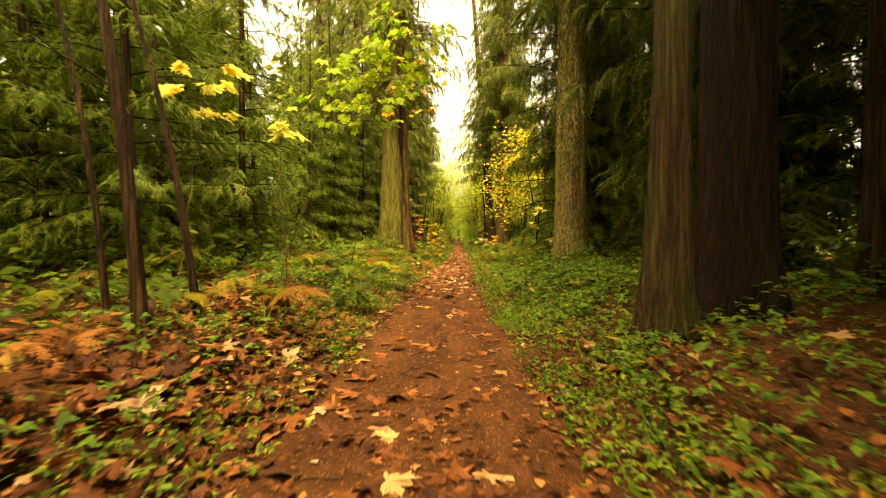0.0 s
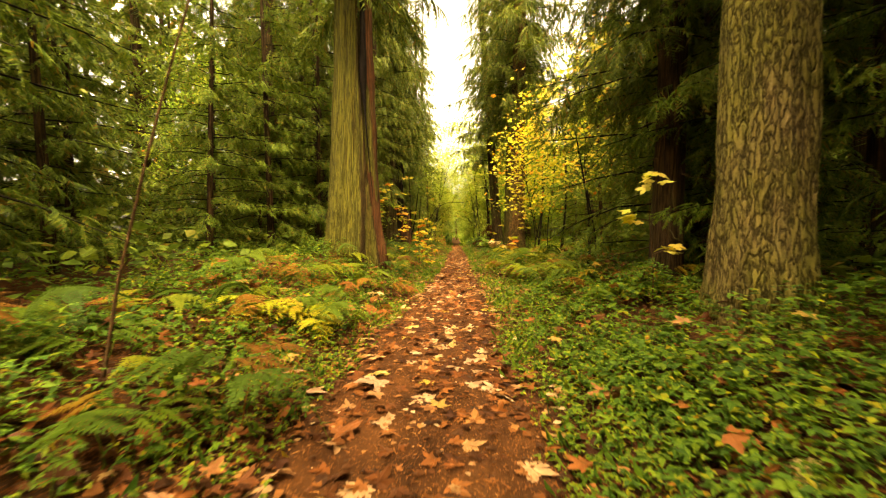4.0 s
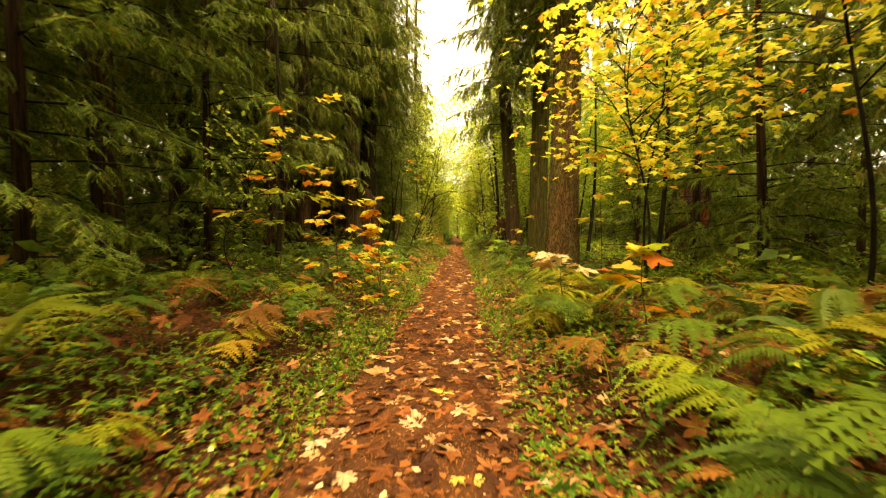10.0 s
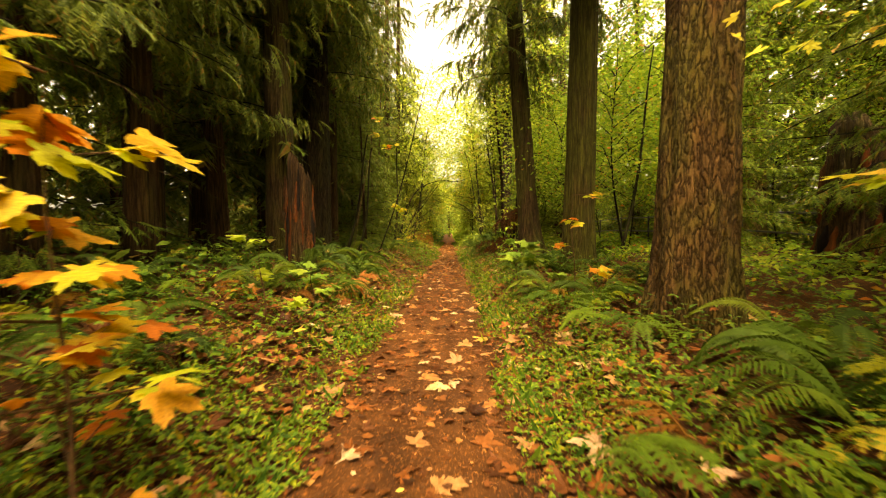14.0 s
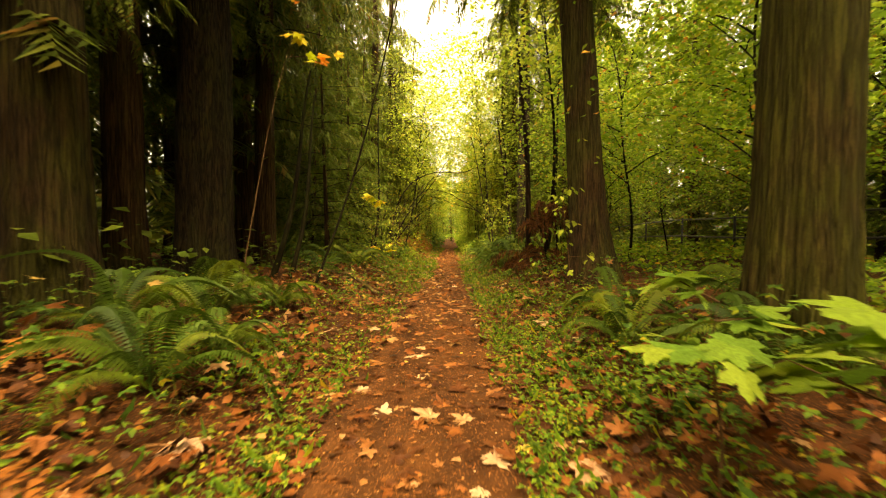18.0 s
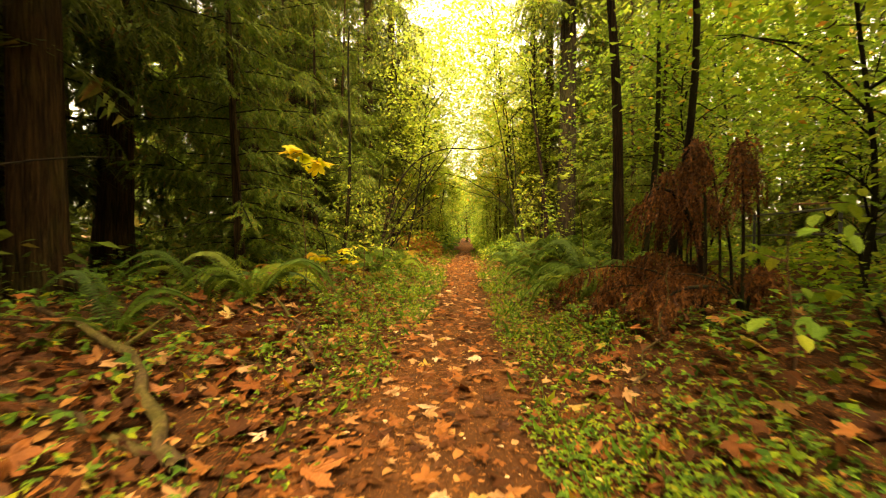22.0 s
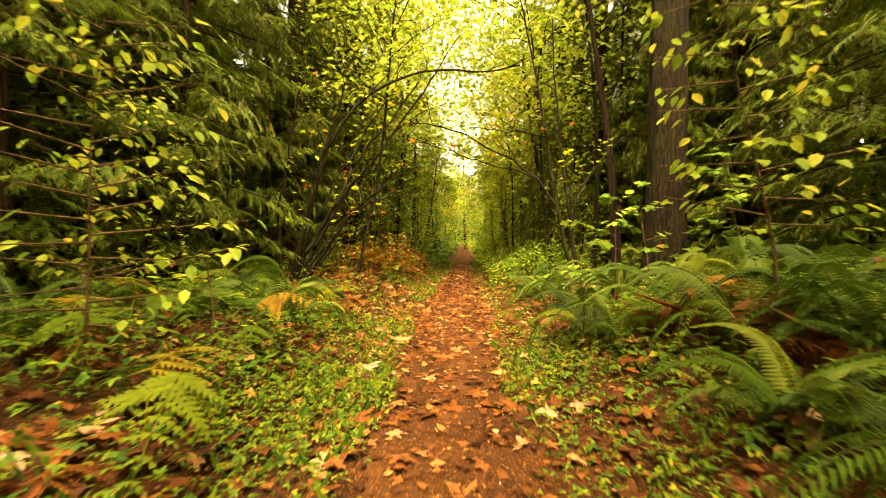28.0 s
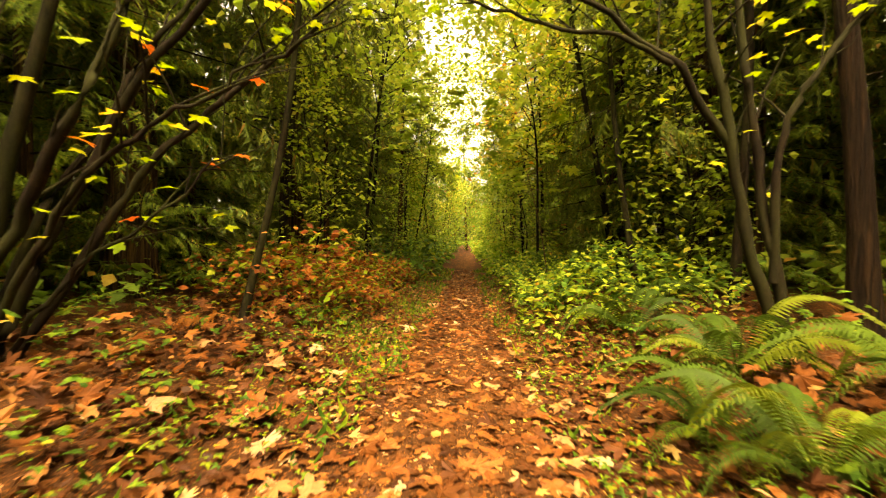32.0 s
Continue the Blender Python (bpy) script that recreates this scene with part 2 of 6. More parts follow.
M_BRACKEN = leaf_mat("bracken_frond", BRACKEN, 0.4, True)
M_YELLOW = leaf_mat("yellow_maple_leaves", YELLOW, 0.6)
M_YELLOW_ONE = leaf_mat("autumn_maple_leaf", [(0.0, (0.30, 0.38, 0.04)), (0.3, (0.60, 0.50, 0.08)), (0.6, (0.68, 0.42, 0.08)), (0.78, (0.60, 0.22, 0.04)), (1.0, (0.42, 0.10, 0.025))], 0.5, True)
M_LIME = leaf_mat("lime_leaves", LIME, 0.6)
M_LIME_ONE = leaf_mat("lime_leaf", LIME, 0.5, True)
M_VINE = leaf_mat("vine_maple_leaves", VINE, 0.6)
M_FALLEN = leaf_mat("fallen_leaves", FALLEN, 0.15)
M_LITTER = leaf_mat("torn_litter", [(0.0, (0.035, 0.013, 0.006)), (0.5, (0.11, 0.037, 0.012)), (0.85, (0.23, 0.08, 0.024)), (1.0, (0.44, 0.21, 0.08))], 0.1)
M_SCRAP = leaf_mat("pale_leaf_scraps", [(0.0, (0.28, 0.12, 0.05)), (0.5, (0.44, 0.24, 0.12)), (0.9, (0.62, 0.43, 0.28)), (1.0, (0.60, 0.46, 0.10))], 0.1)
M_PALE = leaf_mat("pale_fallen_leaves", [(0.0, (0.323, 0.128, 0.043)), (0.4, (0.442, 0.238, 0.111)), (0.85, (0.527, 0.365, 0.246)), (1.0, (0.510, 0.374, 0.085))], 0.15)
M_FALLEN_ONE = leaf_mat("fallen_leaf", [(0.0, (0.197, 0.064, 0.021)), (0.5, (0.32, 0.112, 0.042)), (0.78, (0.43, 0.235, 0.140)), (0.96, (0.525, 0.36, 0.25)), (1.0, (0.476, 0.30, 0.082))], 0.15, True)
M_RUST = leaf_mat("dead_foliage", RUST, 0.2)
M_RUST_ONE = leaf_mat("dead_bracken", [(0.0, (0.10, 0.036, 0.012)), (0.5, (0.25, 0.088, 0.024)), (1.0, (0.40, 0.165, 0.045))], 0.3, True)
M_GOLD_ONE = leaf_mat("yellow_bracken", [(0.0, (0.18, 0.25, 0.026)), (0.6, (0.32, 0.33, 0.04)), (1.0, (0.44, 0.28, 0.05))], 0.4, True)
M_PIPE, _n, _l, _b = nodes("black_pipe")
_b.inputs["Base Color"].default_value, _b.inputs["Roughness"].default_value = (0.02, 0.02, 0.02, 1), 0.5

# ---- mesh helpers ----


def mesh(name, verts, faces, mat, smooth=True):
    me = bpy.data.meshes.new(name)
    faces = faces.tolist() if isinstance(faces, np.ndarray) else faces
    me.from_pydata(np.asarray(verts, float).reshape(-1, 3).tolist(), [], faces)
    me.materials.append(mat)
    if smooth:
        me.polygons.foreach_set("use_smooth", np.ones(len(me.polygons), bool))
    return me


def crown_mesh(limbs, foliage, mat):
    """One crown: its limbs and all that hangs on them."""
    (lv, lf), (fv, ff) = limbs, foliage
    me = bpy.data.meshes.new("crown")
    me.from_pydata(np.concatenate([lv, fv]).tolist(), [], lf.tolist() + (ff + len(lv)).tolist())
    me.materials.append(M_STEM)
    me.materials.append(mat)
    me.polygons.foreach_set("material_index", np.repeat([0, 1], [len(lf), len(ff)]))
    me.update()
    return me


def part(name, me, parent, label=""):
    ob = new(name, me)
    ob.parent = parent
    if label:
        ob["label"] = label
    return ob


def thing(name, label, category, group="", m=None):
    ob = tagged(new(name), label, category, group)
    if m is not None:
        ob.matrix_basis = m
    return ob


def unit(v):
    v = np.asarray(v, float)
    return v / np.maximum(np.linalg.norm(v, axis=-1, keepdims=True), 1e-9)


def spread(tv, tf, pos, fwd, nrm, size):
    """Many copies of a template (y along fwd, z along nrm), joined into one set of vertices and faces."""
    pos, fwd = np.asarray(pos, float), unit(fwd)
    side = unit(np.cross(fwd, nrm))
    up = np.cross(side, fwd)
    size = np.broadcast_to(np.asarray(size, float), (len(pos),))
    rot = np.stack([side, fwd, up], 1) * size[:, None, None]
    v = np.einsum("vk,nkd->nvd", tv, rot) + pos[:, None]
    f = tf[None] + (np.arange(len(pos)) * len(tv))[:, None, None]
    return v.reshape(-1, 3), f.reshape(-1, tf.shape[1])


def joined(pieces):
    vs, fs, n = [], [], 0
    for v, f in pieces:
        vs.append(v)
        fs.append(f + n)
        n += len(v)
    return np.concatenate(vs), np.concatenate(fs)


def tube(points, radii, n=6):
    """A limb through the points, as quads."""
    p = np.asarray(points, float)
    d = unit(np.gradient(p, axis=0))
    ref = np.where(np.abs(d[:, 2:3]) > 0.9, [[1.0, 0, 0]], [[0, 0, 1.0]])
    a = unit(np.cross(d, ref))
    b = np.cross(d, a)
    th = np.arange(n) / n * 2 * np.pi
    ring = np.cos(th)[None, :, None] * a[:, None] + np.sin(th)[None, :, None] * b[:, None]
    v = (p[:, None] + ring * np.asarray(radii, float)[:, None, None]).reshape(-1, 3)
    i, j = np.meshgrid(np.arange(len(p) - 1), np.arange(n), indexing="ij")
    q = np.stack([i * n + j, i * n + (j + 1) % n, (i + 1) * n + (j + 1) % n, (i + 1) * n + j], -1).reshape(-1, 4)
    return v, q


def smoothstep(a, b, x):
    t = np.clip((np.asarray(x, float) - a) / (b - a), 0, 1)
    return t * t * (3 - 2 * t)


def wave(x, y, k=1.0):
    return (np.sin(1.3 * k * x + 0.7 * k * y + 1.1) + np.sin(-0.8 * k * x + 1.7 * k * y + 2.3) + np.sin(2.9 * k * x - 2.1 * k * y + 0.4) * 0.6) / 2.6


def trail_x(y):
    return np.interp(y, [-5, 0, 5, 10, 14, 23, 32, 38, 45, 60, 75, 90, 105, 120, 140], [-0.1, -0.15, -0.2, -0.28, -0.08, 0.07, 0.1, 0.2, 0.1, 0.1, 0.4, 1.3, 3.0, 5.6, 10.0])


def trail_half(y):
    return np.interp(y, [-5, 8, 13, 22, 30, 34, 37, 41, 43.5, 46, 52, 140], [0.88, 0.84, 0.72, 0.58, 0.64, 0.62, 0.46, 0.42, 0.52, 0.66, 0.44, 0.42]) + 0.07 * wave(y * 1.9, y * 0.6)


def ground_z(x, y):
    x, y = np.asarray(x, float), np.asarray(y, float)
    off = np.abs(x - trail_x(y))
    s = smoothstep(0.65, 2.6, off)
    right = np.interp(y, [0, 8, 15, 20, 24, 28, 34, 42, 48, 60], [0.32, 0.42, 0.46, 0.32, 0.16, 0.34, 0.4, 0.4, 0.3, 0.3])
    left = np.interp(y, [0, 8, 15, 20, 28, 34, 42, 48, 60], [0.3, 0.42, 0.56, 0.42, 0.46, 0.36, 0.4, 0.25, 0.3])
    bank = 0.2 * np.exp(-(((x + 2.4) / 1.0) ** 2 + ((y - 14.5) / 1.1) ** 2)) + 0.34 * np.exp(-(((x - 2.5) / 0.9) ** 2 + ((y - 42.4) / 1.7) ** 2))
    return bank + np.where(x > trail_x(y), right, left) * s + 0.2 * smoothstep(2.4, 5.5, off) + 0.07 * s * wave(x, y, 0.9) + 0.02 * wave(x, y, 3.1) * smoothstep(0.3, 0.9, off) - 0.012 * (1 - smoothstep(0.2, 0.7, off))


# ---- ground and trail ----


def grid_mesh(name, xs, ys, zf, mat):
    X, Y = np.meshgrid(xs, ys, indexing="ij")
    v = np.stack([X, Y, zf(X, Y)], -1).reshape(-1, 3)
    i, j = np.meshgrid(np.arange(len(xs) - 1), np.arange(len(ys) - 1), indexing="ij")
    m = len(ys)
    q = np.stack([i * m + j, (i + 1) * m + j, (i + 1) * m + j + 1, i * m + j + 1], -1).reshape(-1, 4)
    return mesh(name, v, q, mat)


gx = np.concatenate([[-900, -300, -120, -60, -35, -24, -16, -11, -8], np.arange(-6, 6.01, 0.12), [8, 11, 16, 24, 35, 60, 120, 300, 900]])
gy = np.concatenate([[-900, -300, -100, -40, -20, -10], np.arange(-6, 60, 0.25), np.arange(60, 150, 2.0), [160, 200, 300, 500, 900]])
ground = tagged(new("ground", grid_mesh("ground", gx, gy, ground_z, M_GROUND)), "dark brown forest floor of leaf litter and soil", "ground", kind="structure")

ty = np.arange(-6, 140, 0.12)
tu = np.linspace(-1, 1, 15)
TY, TU = np.meshgrid(ty, tu, indexing="ij")
half = trail_half(TY) + 0.05 * np.sin(TY * 7.3 + np.sign(TU) * 2) * np.abs(TU)
TX = trail_x(TY) + TU * half
TZ = ground_z(TX, TY) + 0.012 + 0.006 * wave(TX, TY, 7) - 0.02 * np.abs(TU) ** 6
_i, _j = np.meshgrid(np.arange(len(ty) - 1), np.arange(14), indexing="ij")
_q = np.stack([_i * 15 + _j, _i * 15 + _j + 1, (_i + 1) * 15 + _j + 1, (_i + 1) * 15 + _j], -1).reshape(-1, 4)
trail = tagged(new("trail", mesh("trail", np.stack([TX, TY, TZ], -1), _q, M_TRAIL)), "trodden reddish-brown dirt trail strewn with fallen leaves", "trail", kind="structure")

# ---- leaf shapes ----


def maple_leaf(detail=2, curl=1.0, uneven=0):
    """A five-lobed leaf, one unit from stalk to tip, slightly cupped."""
    lobes = [(90, 1.0), (42, 0.86), (138, 0.86), (-8, 0.56), (188, 0.56)]
    pts = []
    for a, r in sorted(lobes):
        if detail > 1:
            pts += [(a - 19, 0.58 * r + 0.06), (a - 14, 0.80 * r), (a - 8, 0.80 * r), (a, r), (a + 8, 0.80 * r), (a + 14, 0.80 * r), (a + 19, 0.58 * r + 0.06)]
        elif detail == 1:
            pts += [(a - 14, 0.74 * r), (a, r), (a + 14, 0.74 * r)]
        else:
            pts += [(a, r)]
        pts.append((a + 24, 0.44))
    pts = pts[:-1] + [(235, 0.22), (270, 0.06), (305, 0.22)]
    a, r = np.radians([p[0] for p in pts]), np.array([p[1] for p in pts])
    x, y = r * np.cos(a), r * np.sin(a)
    z = curl * (0.16 * r**2 * np.cos(2.5 * (a - np.pi / 2)) - 0.10 * r**2) + (curl - 1) * 0.22 * np.abs(x) * (0.4 + y)
    if uneven:
        q = np.random.default_rng(uneven)
        x, y = x * q.uniform(0.75, 1.15, len(x)) + 0.12 * y * q.uniform(-1, 1), y * q.uniform(0.8, 1.12, len(y))
        z = z + q.normal(0, 0.05, len(z)) * r
    v = np.concatenate([[[0, 0.05, 0.02]], np.stack([x, y, z], -1)])
    n = len(pts)
    return v, np.stack([np.zeros(n, int), 1 + np.arange(n), 1 + (np.arange(n) + 1) % n], -1)


def oval_leaf():
    v = np.array([[0, 0, 0], [-0.29, 0.3, 0.06], [0.29, 0.3, 0.06], [0, 0.35, -0.02], [-0.24, 0.68, 0.04], [0.24, 0.68, 0.04], [0, 1, -0.08]])
    return v, np.array([[0, 3, 1], [0, 2, 3], [1, 3, 4], [3, 2, 5], [3, 6, 4], [3, 5, 6]])


def trifoliate():
    """Three pointed leaflets on one stalk."""
    out = []
    lv = np.array([[0, 0, 0], [-0.27, 0.42, 0.06], [0, 0.45, -0.03], [0.27, 0.42, 0.06], [0, 1, -0.14]])
    lf = np.array([[0, 2, 1], [0, 3, 2], [1, 2, 4], [2, 3, 4]])
    for a, s in ((0, 0.62), (72, 0.5), (-72, 0.5)):
        c, d = math.cos(radians(a)), math.sin(radians(a))
        rot = np.array([[c, -d, 0], [d, c, 0], [0, 0, 1]])
        out.append((lv * s @ rot.T + [0, 0.02, 0], lf))
    return joined(out)


def trifoliate_lite():
    lv = np.array([[0, 0, 0], [-0.3, 0.45, 0.05], [0.3, 0.45, 0.05], [0, 1, -0.14]])
    lf = np.array([[0, 2, 1], [1, 2, 3]])
    out = []
    for a, s in ((0, 0.62), (72, 0.5), (-72, 0.5)):
        c, d = math.cos(radians(a)), math.sin(radians(a))
        out.append((lv * s @ np.array([[c, -d, 0], [d, c, 0], [0, 0, 1]]).T, lf))
    return joined(out)


def kite():
    return np.array([[0, 0, 0], [-0.33, 0.45, 0.04], [0.33, 0.45, 0.04], [0, 1, -0.1]]), np.array([[0, 2, 1], [1, 2, 3]])


def spray(pairs=8, width=0.34, seed=0, sag=0.24):
    """A flat drooping conifer spray: a tapering spine with fine pointed fingers on both sides."""
    r = np.random.default_rng(seed)
    v, f = [[-0.012, 0, 0], [0.012, 0, 0], [0, 1, -sag]], [[0, 1, 2]]
    gap = 0.92 / pairs
    for k in range(pairs):
        for s in (-1, 1):
            y = 0.04 + gap * (k + (0.5 if s > 0 else 0.0))
            w = width * (1 - 0.75 * (k / pairs) ** 1.3) * (0.7 + 0.3 * min(1, k / 2)) * r.uniform(0.4, 1.3)
            n = len(v)
            z = -sag * y * y
            a = r.uniform(0.3, 1.6)
            v += [[0, y, z], [0, y + 1.05 * gap, z], [s * w, y + 0.3 * gap + w * a, z - 0.03 - (0.12 + 0.9 * sag) * w * r.uniform(0.5, 1.4)]]
            f += [[n, n + 1, n + 2]] if s > 0 else [[n, n + 2, n + 1]]
    return np.array(v, float), np.array(f)


MAPLE2, MAPLE1, OVAL, TRI, TRI_LITE, KITE = maple_leaf(2), maple_leaf(1), oval_leaf(), trifoliate(), trifoliate_lite(), kite()
MAPLE0 = [maple_leaf(1, 1.0 + 0.9 * k, 5 + k) for k in range(4)]
SPRAY, SPRAY_CEDAR, SPRAY_LITE = spray(12, 0.30, 3, 0.35), spray(13, 0.32, 8, 0.55), spray(7, 0.5, 5)

# ---- trees ----


def trunk_shape(height, r0, flare, top=0.35, ridges=0.10, seg=40, rings=46, lean=(0, 0), seed=1, split=None, bend=0.0, spread_up=0.45):
    """A tapered trunk with a flared foot, running ridges and, if asked for, a long split (angle, from, to, depth)."""
    r = np.random.default_rng(seed)
    z = height * np.linspace(0, 1, rings) ** 1.7 - 0.25
    th = np.arange(seg) / seg * 2 * np.pi
    Z, T = np.meshgrid(z, th, indexing="ij")
    rad = r0 * (1 - (1 - top) * np.clip(Z, 0, None) / height)
    foot = flare * np.exp(-np.clip(Z + 0.1, 0, None) / spread_up)
    rad = rad + foot * (0.75 + 0.45 * np.cos(T * 5 + r.uniform(0, 6)) * np.cos(T * 2 + 1))
    rel = np.zeros_like(T)
    for k in (5, 9, 14, 19, 27, 37):
        rel += np.abs(np.sin(k * T / 2 * 1.0 + (0.9 * np.sin(Z * r.uniform(0.4, 1.1) + r.uniform(0, 6)) + 0.35 * np.sin(Z * r.uniform(2.0, 4.0) + r.uniform(0, 6))) + r.uniform(0, 6))) / k**0.5
    rad = rad * (1 + ridges * (rel - rel.mean()) + 0.02 * r.standard_normal(T.shape))
    if split:
        drift = np.interp(Z, [0, 1, 2.5, 4.0], [0.80, 0.68, 0.42, 0.1])
        z0, z1, deep = split[1:]
        near = np.exp(-(((T - split[0] - drift - 0.04 * np.sin(Z * 1.7) + np.pi) % (2 * np.pi) - np.pi) / np.interp(Z, [0, 3, 4], [0.15, 0.10, 0.19])) ** 2)
        rad = rad - r0 * near * (0.62 - 0.2 * smoothstep(1.5, 3.5, Z) + deep * smoothstep(z0, z0 + 0.5, Z) * (1 - smoothstep(z1 - 0.6, z1, Z)))
    cx = lean[0] * Z + bend * np.sin(Z / height * 5)
    cy = lean[1] * Z
    v = np.stack([cx + rad * np.cos(T), cy + rad * np.sin(T), Z], -1).reshape(-1, 3)
    i, j = np.meshgrid(np.arange(rings - 1), np.arange(seg), indexing="ij")
    q = np.stack([i * seg + j, i * seg + (j + 1) % seg, (i + 1) * seg + (j + 1) % seg, (i + 1) * seg + j], -1).reshape(-1, 4)
    return v, q


def conifer_crown(seed, height, low, reach, gap, droop=0.35, leaf=None, step=0.2, size=0.5, hang=0.75):
    """Limbs in spirals up the trunk, each hung with flat sprays."""
    r = np.random.default_rng(seed)
    limbs, pos, fwd, nrm, sz = [], [], [], [], []
    z, az = low, 0.0
    while z < height - 0.3:
        k = (z - low) / (height - low)
        L = reach * (1 - k) ** 0.75 * r.uniform(0.65, 1.1) * min(1.0, 0.6 + 2.5 * k)
        az += 2.4 + r.uniform(-0.5, 0.5)
        dirn = np.array([math.cos(az), math.sin(az), 0])
        s = np.linspace(0, 1, 4)
        d = droop * r.uniform(0.6, 1.4)
        pts = np.outer(s * L, dirn) + np.outer(0.15 * s * L - d * L * s**2 + 0.12 * L * s**4, [0, 0, 1]) + [0, 0, z]
        limbs.append(tube(pts, 0.006 + 0.02 * L / 3 * (1 - s) ** 0.8, 3))
        n = max(3, int(L / step))
        for t in np.linspace(0.18, 1.0, n):
            p = np.array([np.interp(t, s, pts[:, c]) for c in range(3)])
            for sgn in (-1, 1, 0):
                a = az + (sgn * r.uniform(0.5, 1.25) if sgn else r.normal(0, 0.8)) * (1 if t < 0.97 else 0.25)
                f = np.array([math.cos(a), math.sin(a), r.uniform(-hang, 0.05) if sgn else -hang * r.uniform(0.8, 1.6)])
                pos.append(p + r.normal(0, 0.05, 3)), fwd.append(f), nrm.append([r.normal(0, 0.35), r.normal(0, 0.35), 1]), sz.append(size * r.uniform(0.6, 1.2) * (1.1 - 0.35 * t))
        z += gap * r.uniform(0.5, 1.5) * (1 + 0.8 * k)
    return joined(limbs), spread(*(leaf or SPRAY_LITE), np.array(pos), np.array(fwd), np.array(nrm), np.array(sz))


def leaf_crown(seed, height, low, reach, leaves, leaf, size, clumps=26):
    """Branches that fork upwards and out, and layers of leaves round their ends."""
    r = np.random.default_rng(seed)
    limbs, pos = [], []
    for k in range(clumps):
        h = low + (height - low) * (k + 0.5) / clumps
        az = k * 2.4 + r.uniform(-0.4, 0.4)
        L = reach * (0.35 + 0.65 * math.sin(math.pi * min(1, 0.25 + 0.72 * k / clumps))) * r.uniform(0.6, 1.1)
        s = np.linspace(0, 1, 5)
        tip = np.array([math.cos(az) * L, math.sin(az) * L, L * r.uniform(0.15, 0.55)])
        pts = np.outer(s, tip) + np.outer(0.15 * L * np.sin(s * 3.1), [0, 0, 1]) + [0, 0, h]
        limbs.append(tube(pts, 0.014 * (1 - s * 0.85) * (L / 2 + 0.3), 3))
        m = leaves // clumps
        t = r.beta(2.2, 1.2, m)
        c = pts[0] + (pts[-1] - pts[0]) * t[:, None]
        flat = r.normal(0, 1, (m, 3)) * [0.34 * L, 0.34 * L, 0.10 * L + 0.12]
        pos.append(c + flat)
    pos = np.concatenate(pos)
    n = len(pos)
    a = r.uniform(0, 2 * np.pi, n)
    fwd = np.stack([np.cos(a), np.sin(a), r.uniform(-0.7, 0.1, n)], -1)
    nrm = np.stack([r.normal(0, 0.4, n), r.normal(0, 0.4, n), np.ones(n)], -1)
    return joined(limbs), spread(*leaf, pos, fwd, nrm, size * r.uniform(0.6, 1.25, n))


def tree(name, label, category, group, trunk_mesh, crown):
    """crown: pairs of (part name, mesh)."""
    ob = thing(name, label, category, group)
    part("trunk", trunk_mesh, ob)
    for nm, me in crown:
        part(nm, me, ob)
    return ob


def at(x, y, turn=0.0, scale=1.0, sink=0.05, tilt=(0, 0)):
    return pose(x, y, float(ground_z(x, y)) - sink, tilt[0], tilt[1], turn) @ Matrix.Scale(scale, 4)

# ---- the great trunks beside the trail, each with its crown overhead ----
TALL = []
for k in range(4):
    lb, cr = conifer_crown(20 + k, 21, 5.2 + 0.6 * k, 3.2, 0.20, 0.4, SPRAY_CEDAR, 0.27, 0.85, 1.1)
    TALL.append(crown_mesh(lb, cr, M_CONIFER))

